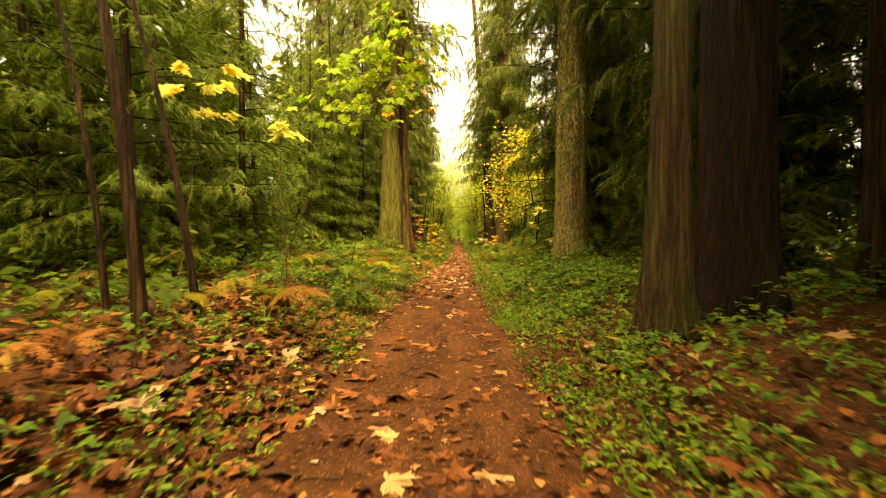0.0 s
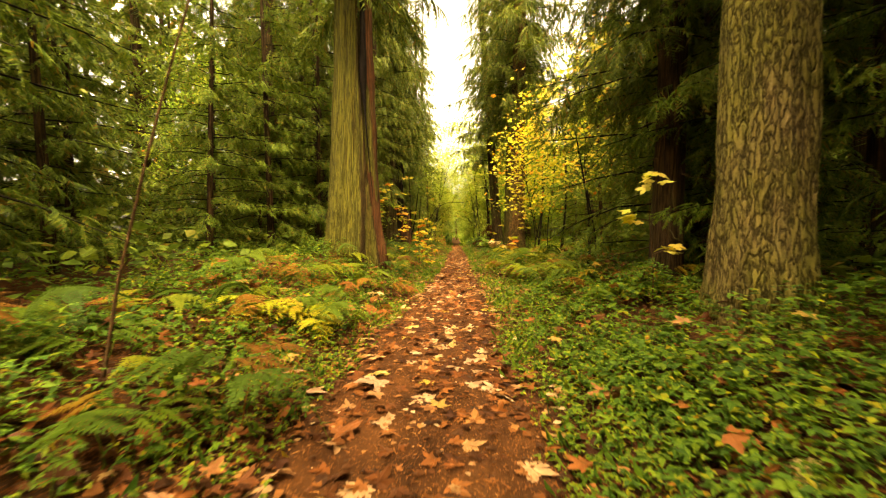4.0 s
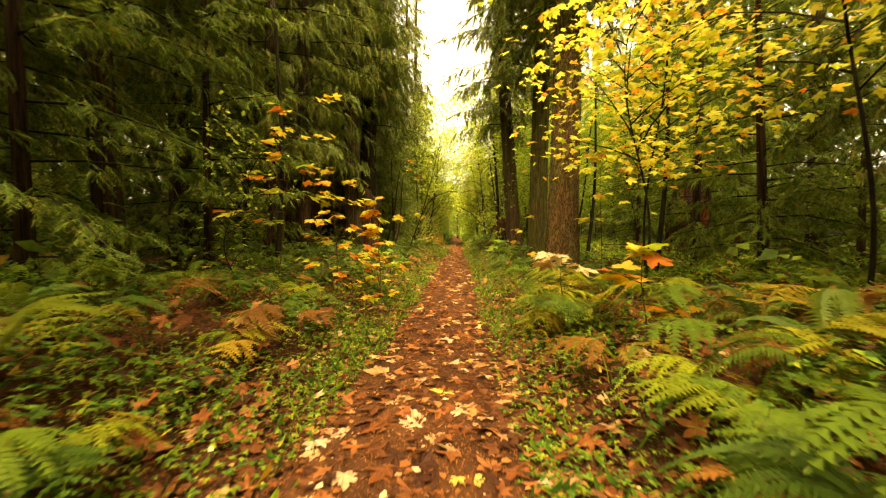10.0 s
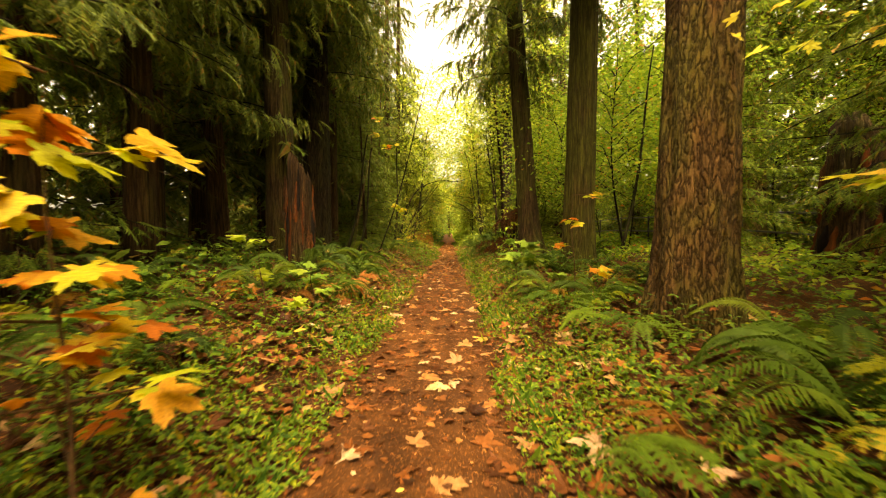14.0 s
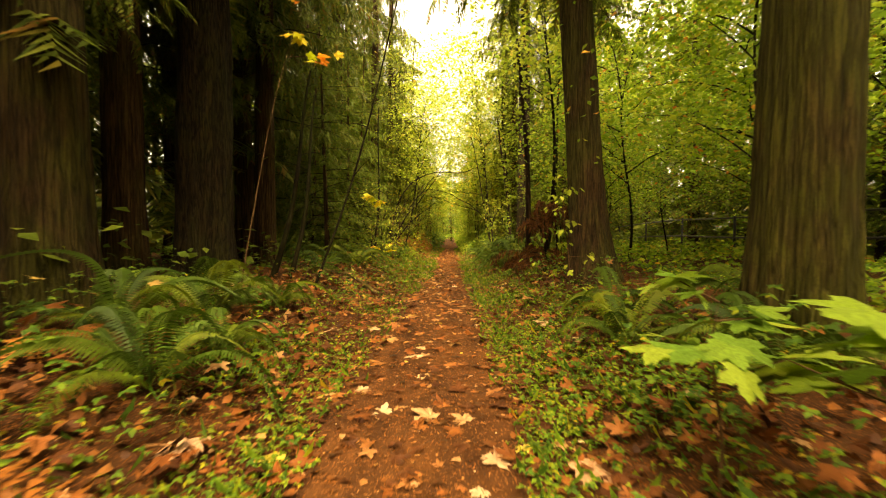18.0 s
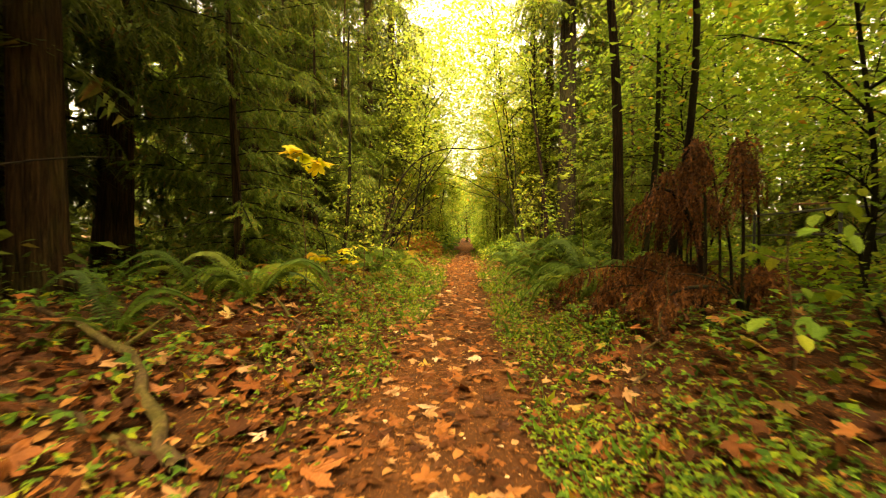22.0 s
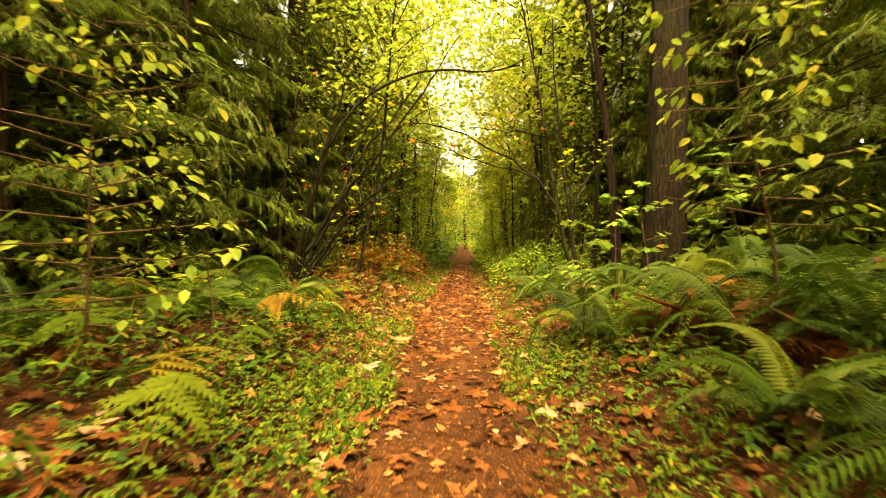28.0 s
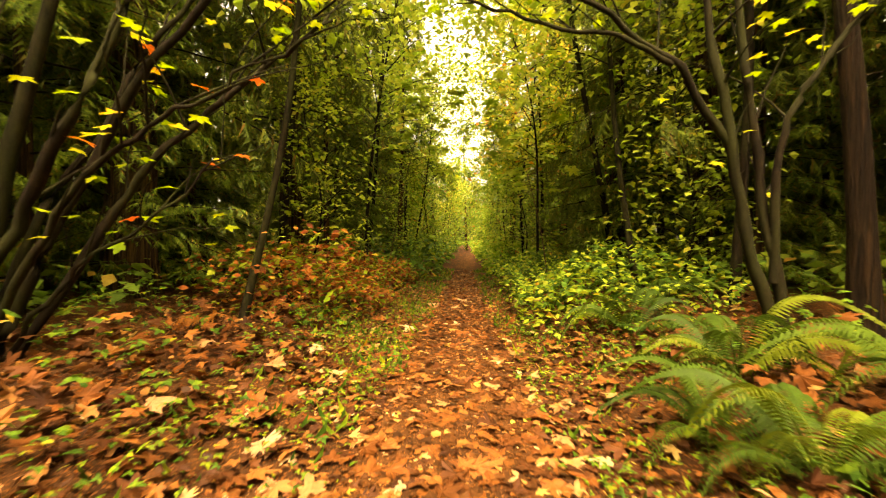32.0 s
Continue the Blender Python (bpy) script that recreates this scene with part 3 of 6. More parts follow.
HERO = [
    # x, y, radius, flare, bark, ridges, lean, split, height, label, category, crown turn or None
    (-2.34, 14.7, 0.46, 0.30, M_CEDAR, 0.13, (0.012, 0), (5.36, 3.7, 6.4, 0.55), 24, "huge mossy cedar trunk with a long dark split", "tree", 1),
    (2.73, 9.5, 0.36, 0.12, M_FIR, 0.16, (0.004, 0), None, 25, "tall fir with pale furrowed bark and moss at its foot", "tree", 2),
    (1.93, 3.6, 0.165, 0.17, M_CEDAR_BROWN, 0.13, (0.012, 0.0), None, 22, "slender brown trunk with mossy flared roots", "tree", 3),
    (2.8, 4.05, 0.33, 0.17, M_CEDAR_SHADED, 0.10, (0.01, 0), None, 24, "thick red cedar trunk, its bark darkened for deep shade", "tree", 0),
    (4.5, 4.3, 0.15, 0.06, M_CEDAR_RED, 0.10, (0.0, 0), None, 19, "thin reddish-brown cedar trunk", "tree", 1),
    (4.8, 13.7, 0.45, 0.16, M_CEDAR_RED, 0.08, (0.0, 0), None, 24, "broad dark cedar trunk behind hanging boughs", "tree", 0),
    (2.82, 24.15, 0.36, 0.15, M_FIR_RED, 0.27, (0.008, 0), None, 26, "large fir with deeply furrowed mossy bark", "tree", 3),
    (3.15, 28.9, 0.34, 0.14, M_CEDAR_OLIVE, 0.055, (0.012, 0), None, 25, "smooth greenish-brown cedar trunk by the trail", "tree", 2),
    (2.96, 33.1, 0.33, 0.3, M_CEDAR_BROWN, 0.06, (-0.075, 0), None, 25, "leaning cedar trunk with a wide flared foot", "tree", 1),
    (-3.95, 32.3, 0.42, 0.2, M_FIR_SHADED, 0.2, (0.012, 0), None, 26, "thick fir with flaking furrowed bark, darkened for shade", "tree", 0),
    (-4.6, 31.4, 0.26, 0.1, M_CEDAR_RED, 0.1, (0.0, 0), None, 22, "dark cedar trunk behind the thick fir", "tree", 3),
    (-3.86, 29.6, 0.35, 0.13, M_CEDAR_BROWN, 0.1, (-0.012, 0), None, 23, "mossy brown cedar trunk behind a broken snag", "tree", 2),
    (-4.4, 35.4, 0.24, 0.1, M_CEDAR_RED, 0.1, (0.01, 0), None, 22, "dark cedar trunk over bare leafy ground", "tree", 1),
    (-7.4, 36.9, 0.5, 0.2, M_CEDAR_RED, 0.1, (0, 0), None, 25, "very thick dark cedar trunk deep in shade", "tree", 0),
    (4.25, 47.4, 0.36, 0.14, M_FIR_SHADED, 0.16, (0, 0), None, 26, "big furrowed fir trunk among ferns, darkened for shade", "tree", 2),
    (-5.7, 46.5, 0.2, 0.07, M_CEDAR_RED, 0.1, (0, 0), None, 20, "dark straight conifer trunk among hanging boughs", "tree", 3),
    (9.0, 59.0, 0.4, 0.12, M_FIR, 0.1, (0, 0), None, 24, "pale straight fir trunk far among the trees", "tree", 1),
    # The next two cedars stand out of view, added to shade the start.
    (3.4, 0.1, 0.3, 0.1, M_CEDAR_RED, 0.1, (0, 0), None, 22, "unseen cedar behind the start, added to shade the trail", "tree", 1),
    (2.3, -2.6, 0.3, 0.1, M_CEDAR_RED, 0.1, (0, 0), None, 23, "unseen cedar behind the start, added to shade the trail", "tree", 2),
    (-4.9, 33.6, 0.3, 0.1, M_CEDAR_RED, 0.1, (0, 0), None, 22, "dark cedar trunk in the shade of its neighbours", "tree", 0),
    (10.6, 33.5, 0.3, 0.1, M_FIR, 0.12, (0, 0), None, 22, "pale fir trunk beyond the fence", "tree", 2),
]
for k, (x, y, r, fl, bark, rd, ln, sp, h, lab, cat, cv) in enumerate(HERO):
    near = y < 50 and abs(x) < 5
    fine = 96 if sp else (56 if near else 24)
    v, f = trunk_shape(h, r, fl, 0.35, rd, fine, (90 if sp else 60) if near else 24, ln, k + 3, sp, 0.0, 1.7 if sp else 0.6)
    ob = thing("fir_tree" if bark in (M_FIR, M_FIR_RED, M_FIR_SHADED) else "cedar_tree", lab, cat, "great trees along the trail", at(x, y, 0, 1, 0.02))
    part("trunk", mesh("trunk", v, f, bark), ob)
    if sp:
        z = np.linspace(-0.2, 7.5, 30)
        turn = sp[0] + np.interp(z, [0, 1, 2.5, 4.0, 6.5], [1.12, 1.08, 0.95, 0.72, 0.6])
        out = np.interp(z, [0, 0.6, 1.5, 3.5, 5.5, 7.5], [0.55, 0.48, 0.41, 0.35, 0.31, 0.25]) + 0.012 * np.sin(z * 5)
        wide = np.interp(z, [0, 0.6, 1.5, 4.0, 7.5], [0.24, 0.19, 0.16, 0.14, 0.06])
        pts = np.stack([out * np.cos(turn) + ln[0] * z, out * np.sin(turn), z], -1)
        fv, ff = tube(pts, wide, 28)
        fv = fv.reshape(30, 28, 3)
        axis = pts[:, None, :]
        knob = 1 + 0.07 * np.sin(np.arange(28) * 1.35)[None] * np.cos(z * 0.8)[:, None] + 0.03 * np.sin(np.arange(28) * 3.9 + 1)[None]
        part("flank", mesh("flank", (axis + (fv - axis) * knob[..., None]).reshape(-1, 3), ff, M_CEDAR_RUST), ob, "bare reddish-brown wood along the split")
        # A near-black strip laid along the split paints its inner shade.
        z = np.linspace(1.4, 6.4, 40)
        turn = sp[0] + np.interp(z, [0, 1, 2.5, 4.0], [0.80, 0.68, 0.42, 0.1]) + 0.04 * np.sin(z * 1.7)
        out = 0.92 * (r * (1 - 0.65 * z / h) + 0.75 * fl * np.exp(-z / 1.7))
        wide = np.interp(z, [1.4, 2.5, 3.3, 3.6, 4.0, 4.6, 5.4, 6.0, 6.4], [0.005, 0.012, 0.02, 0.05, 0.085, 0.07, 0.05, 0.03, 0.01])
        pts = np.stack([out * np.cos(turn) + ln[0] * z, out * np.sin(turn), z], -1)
        part("hollow", mesh("hollow", *tube(pts, wide, 10), M_HOLLOW_SHADE), ob, "near-black strip painting the shade inside the split")
    c = part("crown", TALL[cv], ob)
    c.matrix_local = pose(ln[0] * 9, 0, 3.0 if y > 36 else 0.0, 0, 0, 77 * k)
    # An extra crown is added overhead here to shade the ground below.
    if abs(x) < 5 and 22 < y < 31:
        c = part("crown", TALL[(cv + 1) % len(TALL)], ob)
        c.matrix_local = pose(ln[0] * 9, 0, 1.2, 0, 0, 77 * k + 160)


def slim_tree(name, label, group, x, y, h, r, lean, bark=M_STEM, bend=0.1):
    v, f = trunk_shape(h, r, r * 0.5, 0.3, 0.05, 14, 24, lean, int(abs(x * 31 + y * 7)), None, bend)
    ob = thing(name, label, "tree", group, at(x, y))
    bole = part("trunk", mesh("trunk", v, f, bark), ob)
    r = np.random.default_rng(int(abs(x * 17 + y * 5)))
    for k in range(5):
        z = h * (0.3 + 0.13 * k)
        a, L = r.uniform(0, 6.28), r.uniform(0.4, 1.0)
        root = np.array([lean[0] * z + bend * math.sin(z / h * 5), lean[1] * z, z])
        q = root + np.outer(np.linspace(0, 1, 5), [math.cos(a) * L, math.sin(a) * L, 0.5 * L]) + np.outer(np.linspace(0, 1, 5) ** 2, [0, 0, -0.2 * L])
        part("branch", mesh("branch", *tube(q, np.linspace(0.012 * (1.2 - z / h), 0.003, 5), 4), bark), bole)
    return ob


SLIM = [(-2.55, 3.1, 7, 0.055, (-0.12, 0)), (-2.65, 3.95, 6, 0.038, (-0.19, 0)), (-3.3, 3.6, 6, 0.03, (-0.14, 0)), (2.65, 37.7, 9, 0.09, (-0.05, 0)), (3.76, 48.6, 8, 0.11, (-0.09, 0.02)), (-2.09, 32.3, 6.5, 0.024, (0.31, 0.0)), (-2.9, 33.2, 4, 0.05, (0.16, 0.05)),
        (-3.4, 33.6, 4.5, 0.06, (0.22, 0)), (2.95, 14.75, 3.8, 0.032, (-0.07, 0)), (4.2, 14.1, 3.4, 0.05, (-0.07, 0)), (4.5, 27.5, 7, 0.06, (0.05, 0)),
        (5.0, 31.0, 6, 0.05, (0.16, 0)), (3.4, 38.6, 7, 0.06, (0.10, 0.1)),
        (-3.6, 22.5, 7, 0.06, (0.02, 0)), (-2.7, 40.5, 6, 0.05, (0.06, 0)), (4.6, 23.2, 7, 0.06, (0.04, 0))]
for x, y, h, r, ln in SLIM:
    slim_tree("sapling", "thin bare dark stem rising through the undergrowth", "thin stems", x, y, h, r, ln, M_CEDAR_RED if y < 5 else M_CEDAR_SHADED if r > 0.08 else M_STEM)

# ---- conifers that stand in rows on both sides ----
YOUNG = []
for k in range(4):
    lb, cr = conifer_crown(60 + k, 7.5 + k * 1.2, 0.5, 2.1 + 0.15 * k, 0.12, 0.4, SPRAY, 0.135, 0.35)
    tv, tf = trunk_shape(7.6 + k * 1.2, 0.09, 0.05, 0.15, 0.06, 12, 16, (0, 0), 80 + k)
    ob = tree("young_cedar", "young cedar with drooping green boughs", "tree", "young cedars", mesh("trunk", tv, tf, M_CEDAR_RED),
              (("crown", crown_mesh(lb, cr, M_YOUNG)),))
    YOUNG.append(ob)
LONG = []
for k in range(3):
    lb, cr = conifer_crown(90 + k, 19 + k, 1.2 + 0.5 * k, 3.0, 0.16, 0.45, SPRAY_CEDAR, 0.20, 0.58, 1.3)
    tv, tf = trunk_shape(20 + k, 0.24, 0.1, 0.2, 0.08, 20, 24, (0, 0), 70 + k)
    ob = tree("cedar_tree", "tall cedar with dark boughs hanging low", "tree", "tall cedars", mesh("trunk", tv, tf, M_CEDAR_RED),
              (("crown", crown_mesh(lb, cr, M_CONIFER)),))
    LONG.append(ob)
HIGH = []
for k in range(2):
    lb, cr = conifer_crown(130 + k, 19 + k, 3.0 + 0.4 * k, 3.0, 0.17, 0.5, SPRAY_CEDAR, 0.20, 0.58, 1.3)
    tv, tf = trunk_shape(20 + k, 0.22, 0.1, 0.2, 0.08, 20, 24, (0, 0), 140 + k)
    ob = tree("cedar_tree", "dark cedar with a bare lower stem and dead twigs", "tree", "tall cedars", mesh("trunk", tv, tf, M_CEDAR_RED),
              (("crown", crown_mesh(lb, cr, M_CONIFER)),))
    rr = np.random.default_rng(150 + k)
    for z in np.linspace(0.7, 3.4, 11):
        a, L = rr.uniform(0, 6.28), rr.uniform(0.5, 1.5)
        q = np.array([0, 0, z]) + np.outer(np.linspace(0, 1, 7), [math.cos(a) * L, math.sin(a) * L, -0.1 * L]) - np.outer(np.linspace(0, 1, 7) ** 2, [0, 0, 0.3 * L]) + rr.normal(0, 0.03, (7, 3)) * np.linspace(0, 1, 7)[:, None]
        part("dead_branch", mesh("dead_branch", *tube(q, np.linspace(0.012, 0.003, 7), 4), M_DEADWOOD), ob)
    HIGH.append(ob)
BACK = []
for k in range(2):
    lb, cr = conifer_crown(110 + k, 18 + k, 1.5, 3.0, 0.22, 0.45, SPRAY_LITE, 0.32, 0.9)
    tv, tf = trunk_shape(19 + k, 0.24, 0.1, 0.2, 0.08, 12, 12, (0, 0), 74 + k)
    BACK.append(tree("cedar_tree", "tall cedar standing back among the woods", "tree", "tall cedars", mesh("trunk", tv, tf, M_CEDAR_RED),
                     (("crown", crown_mesh(lb, cr, M_CONIFER)),)))
BACK_YOUNG = []
for k in range(2):
    lb, cr = conifer_crown(160 + k, 9 + k, 3.4, 1.9, 0.16, 0.4, SPRAY_LITE, 0.2, 0.55)
    tv, tf = trunk_shape(9.2 + k, 0.1, 0.05, 0.15, 0.06, 12, 12, (0, 0), 164 + k)
    BACK_YOUNG.append(tree("young_cedar", "young cedar with green boughs beside the far trail", "tree", "young cedars", mesh("trunk", tv, tf, M_CEDAR_RED),
                           (("crown", crown_mesh(lb, cr, M_YOUNG)),)))


def plant(models, spots, seed, lo=0.85, hi=1.15):
    """Put the models themselves at the first spots, copies at the rest."""
    r = np.random.default_rng(seed)
    used = [False] * len(models)
    for x, y in spots:
        x += float(trail_x(y)) - 0.1 if 70 < y else 0.0
        k = int(r.integers(len(models)))
        m = at(x, y, float(r.uniform(0, 360)), float(r.uniform(lo, hi)), 0.08, (float(r.normal(0, 1.2)), float(r.normal(0, 1.2))))
        if used[k]:
            copy_thing(models[k], m)
        else:
            models[k].matrix_basis, used[k] = m, True
    for k, u in enumerate(used):
        if not u:
            models[k].matrix_basis = at(-14 - 2 * k, -12)


def belt(n, x0, x1, y0, y1, seed, apart=1.6):
    r, out = np.random.default_rng(seed), []
    for _ in range(n * 30):
        p = (float(r.uniform(x0, x1)), float(r.uniform(y0, y1)))
        if all((p[0] - q[0]) ** 2 + (p[1] - q[1]) ** 2 > apart**2 for q in out):
            out.append(p)
            if len(out) == n:
                break
    return out


plant(YOUNG, [(-5.2, 6.2), (-6.4, 8.4), (-5.9, 11.4), (-6.9, 5.2), (-7.6, 10.2), (-8.3, 7.6), (-5.6, 14.6), (-4.4, 18.4), (-6.4, 3.0), (-9.0, 14.5), (-7.2, 13.0), (-5.2, 16.8), (-6.8, 16.6), (-9.4, 10.6), (-8.6, 9.2), (-4.3, 43.0), (-4.5, 45.6), (-6.4, 46.8), (-3.6, 37.9), (-4.6, 48.9), (-5.9, 50.8), (5.6, 52.8), (-3.6, 55.4), (-4.8, 51.8), (-4.9, 8.8), (4.6, 54.0), (5.8, 57.4), (7.4, 55.2), (6.6, 61.0),
              (4.1, 11.6), (3.6, 12.9), (5.0, 9.4), (5.9, 16.4), (5.8, 4.4), (6.2, 12.0), (6.6, 17.6), (5.2, 6.8), (6.5, 3.6), (5.9, 21.8), (7.3, 19.8), (6.3, 24.6), (8.4, 22.6), (8.6, 26.4), (7.4, 30.2), (-4.4, 57.5), (4.4, 58.5), (-3.0, 73.0), (3.6, 76.0),
              (-4.4, 21.5), (-5.2, 24.2), (-6.8, 19.3), (-4.6, 39.4), (-5.0, 44.2), (-5.6, 41.0), (-4.6, 50.5), (-5.8, 53.5),
              (4.9, 51.5), (5.6, 44.2), (6.4, 48.8), (5.0, 41.4), (4.2, 55), (-3.9, 57), (-6.5, 45.0), (-6.9, 50.3), (7.2, 53)], 5)
plant(BACK_YOUNG, [(-2.9, 63.0), (3.0, 68.5), (-2.6, 75.0), (2.4, 84.0), (-1.6, 96.0)], 15, 1.2, 1.5)
plant(HIGH, [(-4.3, 25.7), (-5.2, 29.2), (-5.5, 27.4), (-6.2, 33.5), (-5.3, 36.2), (-4.5, 24.2), (3.2, 12.0), (-5.6, 22.4), (-4.9, 20.0)], 12, 0.9, 1.15)
plant(LONG, [(-5.6, 37.6), (-5.9, 42.5), (-6.2, 19.6), (6.4, 18.4), (5.6, 11.0), (5.7, 7.2), (4.4, 12.6), (5.0, 7.8), (6.9, 8.2),
             # (3.6, -1.0) and (5.2, 1.6) stand out of view, added to shade the start.
             (-7.0, 39.0), (-6.6, 48.2), (6.8, 49.8), (-6.0, 45.4), (-7.0, 24.6), (7.2, 45.2), (6.9, 49.0), (3.6, -1.0), (5.2, 1.6), (4.6, 52.4), (4.4, 56.2), (-4.6, 50.2), (-4.4, 55.0)], 9, 0.85, 1.2)
plant(BACK, [(-6.8, 35.6), (-6.4, 30.4), (-7.6, 55.0), (8.5, 52.5), (9.4, 56), (9.2, 48.2), (-9.8, 52), (11.4, 27), (12.4, 31.5), (11.6, 36), (12.6, 40.5), (11.8, 44.5), (-8.6, 11.8), (-10.0, 9.0), (-8.5, 24), (8.0, 14.0)]
      + belt(7, -14, -9, -4, 58, 3, 3.0) + belt(4, 11, 16, -4, 58, 4, 3.5) + belt(3, -10, -7, 60, 90, 6, 4) + belt(3, 7, 10, 60, 90, 8, 4)
      # Cedars below y = 1 are unseen, added to block light from behind.
      + [(-5.2, 60.2), (5.8, 61), (-5.4, 66), (5.6, 67), (-5.4, 72), (5.6, 74), (-6.4, -4), (-4.2, -3.4), (-5.4, -0.6), (3.4, -2.2), (5.4, -1.2), (5.6, 0.2), (3.6, -5), (0.5, -11), (6.3, 6.0), (-7.6, 51.0), (-9.0, 47.6), (7.4, 50.6), (2.6, -8), (-2.4, -8.5)], 10, 0.85, 1.2)

# ---- broad-leaved trees ----
def leafy(n, name, label, group, mat, leaf, height, low, reach, leaves, size, seed, stem=0.05, lean=0.05, clumps=26):
    """Whole trees whose stem and crown lean and sway together."""
    out = []
    for k in range(n):
        lb, cr = leaf_crown(seed + k, height + 0.5 * k, low, reach, leaves, leaf, size, clumps)
        tv, tf = trunk_shape(height * 0.95, stem, stem * 0.5, 0.2, 0.06, 12, 20, (0, 0), seed + k)
        for v in (lb[0], cr[0], tv):
            u = np.clip(v[:, 2], 0, None) / height
            v[:, 0] += lean * height * u**1.3 + 0.22 * np.sin(u * 5 + k)  - 0.22 * math.sin(k)
            v[:, 1] += 0.18 * np.sin(u * 7 + 2 * k) - 0.18 * math.sin(2 * k)
        out.append(tree(name, label, "tree", group, mesh("trunk", tv, tf, M_STEM), (("crown", crown_mesh(lb, cr, mat)),)))
    return out


plant(leafy(3, "maple_tree", "slender maple in yellow-green autumn leaf", "lime maples", M_LIME, KITE, 9.0, 3.8, 2.2, 3000, 0.15, 200),
      [(2.9, 36.7), (2.6, 69), (-2.9, 75), (-1.8, 81), (2.4, 84), (-2.5, 92), (1.9, 100), (-1.2, 112), (1.0, 124), (0.2, 135), (-2.5, 128), (3.5, 132), (5.5, 78), (-5.5, 85)], 31, 0.8, 1.25)
plant(leafy(2, "maple_tree", "maple with bright yellow autumn leaves", "yellow maples", M_YELLOW, KITE, 8.0, 3.0, 1.9, 2600, 0.18, 230),
      [(2.6, 61), (-2.8, 88)], 33, 0.9, 1.3)
plant(leafy(3, "maple_tree", "tall maple spreading lime leaves over the trail", "lime maples", M_LIME, KITE, 12.5, 4.8, 3.4, 3600, 0.17, 360, 0.07),
      [(3.8, 50.4), (-3.6, 52.6), (3.4, 62), (-3.4, 68)], 43, 0.95, 1.15)
plant(leafy(3, "vine_maple", "vine maple thicket in fresh green leaf", "green vine maples", M_VINE, KITE, 6.5, 1.5, 2.2, 6400, 0.105, 260, 0.03),
      [(5.6, 32.0), (6.8, 34.5), (5.2, 36.6), (4.7, 39.0), (7.4, 38.6), (6.2, 41.6), (8.4, 32.6), (9.0, 36.0), (10.5, 30.5),
       (11.5, 41), (11, 33), (-9, 20), (-10, 33), (-8.5, 44), (4.2, 62), (3.9, 70), (-4, 75), (9.6, 47), (12, 22)], 35, 0.8, 1.2)

plant(leafy(3, "maple_tree", "bushy maple in pale green leaf", "lime maples", M_VINE, KITE, 6.0, 0.5, 1.5, 2600, 0.15, 330, 0.03),
      [(2.1, 61.5), (-1.9, 66), (2.0, 70.5), (-1.8, 76), (1.9, 80), (-1.7, 85), (1.8, 90), (-1.6, 96), (1.6, 103), (-1.4, 108), (1.3, 115), (-0.9, 120), (0.6, 127), (-3.5, 71)], 41, 0.8, 1.3)

OVER = leafy(3, "maple_tree", "leaning maple hanging lime leaves over the trail", "lime maples", M_LIME, KITE, 10.5, 3.8, 2.6, 3100, 0.17, 420, 0.055, 0.17, 24)
for k, (x, y, turn, size) in enumerate([(-2.6, 49.6, 5, 0.95), (2.9, 51.2, 175, 1.0), (-2.5, 55.4, -10, 1.0), (3.6, 54.0, 175, 1.5), (-3.3, 58.5, 5, 1.4), (2.5, 57.5, 190, 0.9), (-2.4, 63.5, 10, 1.0), (2.4, 68.0, 170, 1.05)]):
    m = at(x, y, turn, size, 0.08)
    if k < 3:
        OVER[k].matrix_basis = m
    else:
        copy_thing(OVER[k % 3], m)

plant(leafy(2, "maple_tree", "bushy maple in bright lime leaf", "lime maples", M_LIME, KITE, 5.0, 0.5, 1.3, 1700, 0.13, 470, 0.028, 0.08),
      [(3.6, 51.6), (-3.0, 52.6), (2.3, 60), (-2.3, 62.4), (2.2, 67), (-2.2, 71)], 47, 0.8, 1.15)

yellow_near = leafy(2, "maple_tree", "young maple with large yellow and orange leaves", "yellow maples", M_YELLOW, MAPLE1, 5.4, 1.9, 1.6, 1150, 0.105, 290, 0.022)
plant(yellow_near, [(2.75, 19.9), (3.7, 21.6), (4.5, 18.6)], 37, 0.9, 1.1)
plant(leafy(2, "hazel_bush", "hazel bush with yellow-green oval leaves", "hazel bushes", M_LIME, OVAL, 2.4, 0.4, 0.8, 300, 0.075, 310, 0.012),
      [(-3.3, 43.2), (-2.5, 19.4), (-2.6, 38.9), (2.0, 39.8), (3.6, 34.6)], 39, 0.9, 1.15)

# ---- saplings whose single leaves can be counted ----
LEAF_BIG = mesh("maple_leaf", *MAPLE2, M_YELLOW_ONE, False)
LEAF_PALE = mesh("maple_leaf", *MAPLE2, leaf_mat("pale_maple_leaf", [(0.0, (0.55, 0.56, 0.10)), (0.5, (0.80, 0.72, 0.20)), (1.0, (0.82, 0.60, 0.16))], 0.5, True), False)
LEAF_CREAM = mesh("maple_leaf", *maple_leaf(2, 1.6, 9), leaf_mat("cream_maple_leaf", [(0.0, (0.52, 0.24, 0.09)), (0.3, (0.58, 0.40, 0.20)), (1.0, (0.64, 0.48, 0.28))], 0.35, True), False)
LEAF_YELLOW = mesh("maple_leaf", *MAPLE2, leaf_mat("yellow_maple_leaf", [(0.0, (0.46, 0.50, 0.06)), (0.5, (0.68, 0.56, 0.08)), (1.0, (0.66, 0.36, 0.06))], 0.5, True), False)
LEAF_OVAL = mesh("oval_leaf", *OVAL, M_LIME_ONE, False)
LEAF_LIME = mesh("maple_leaf", *MAPLE2, M_LIME_ONE, False)
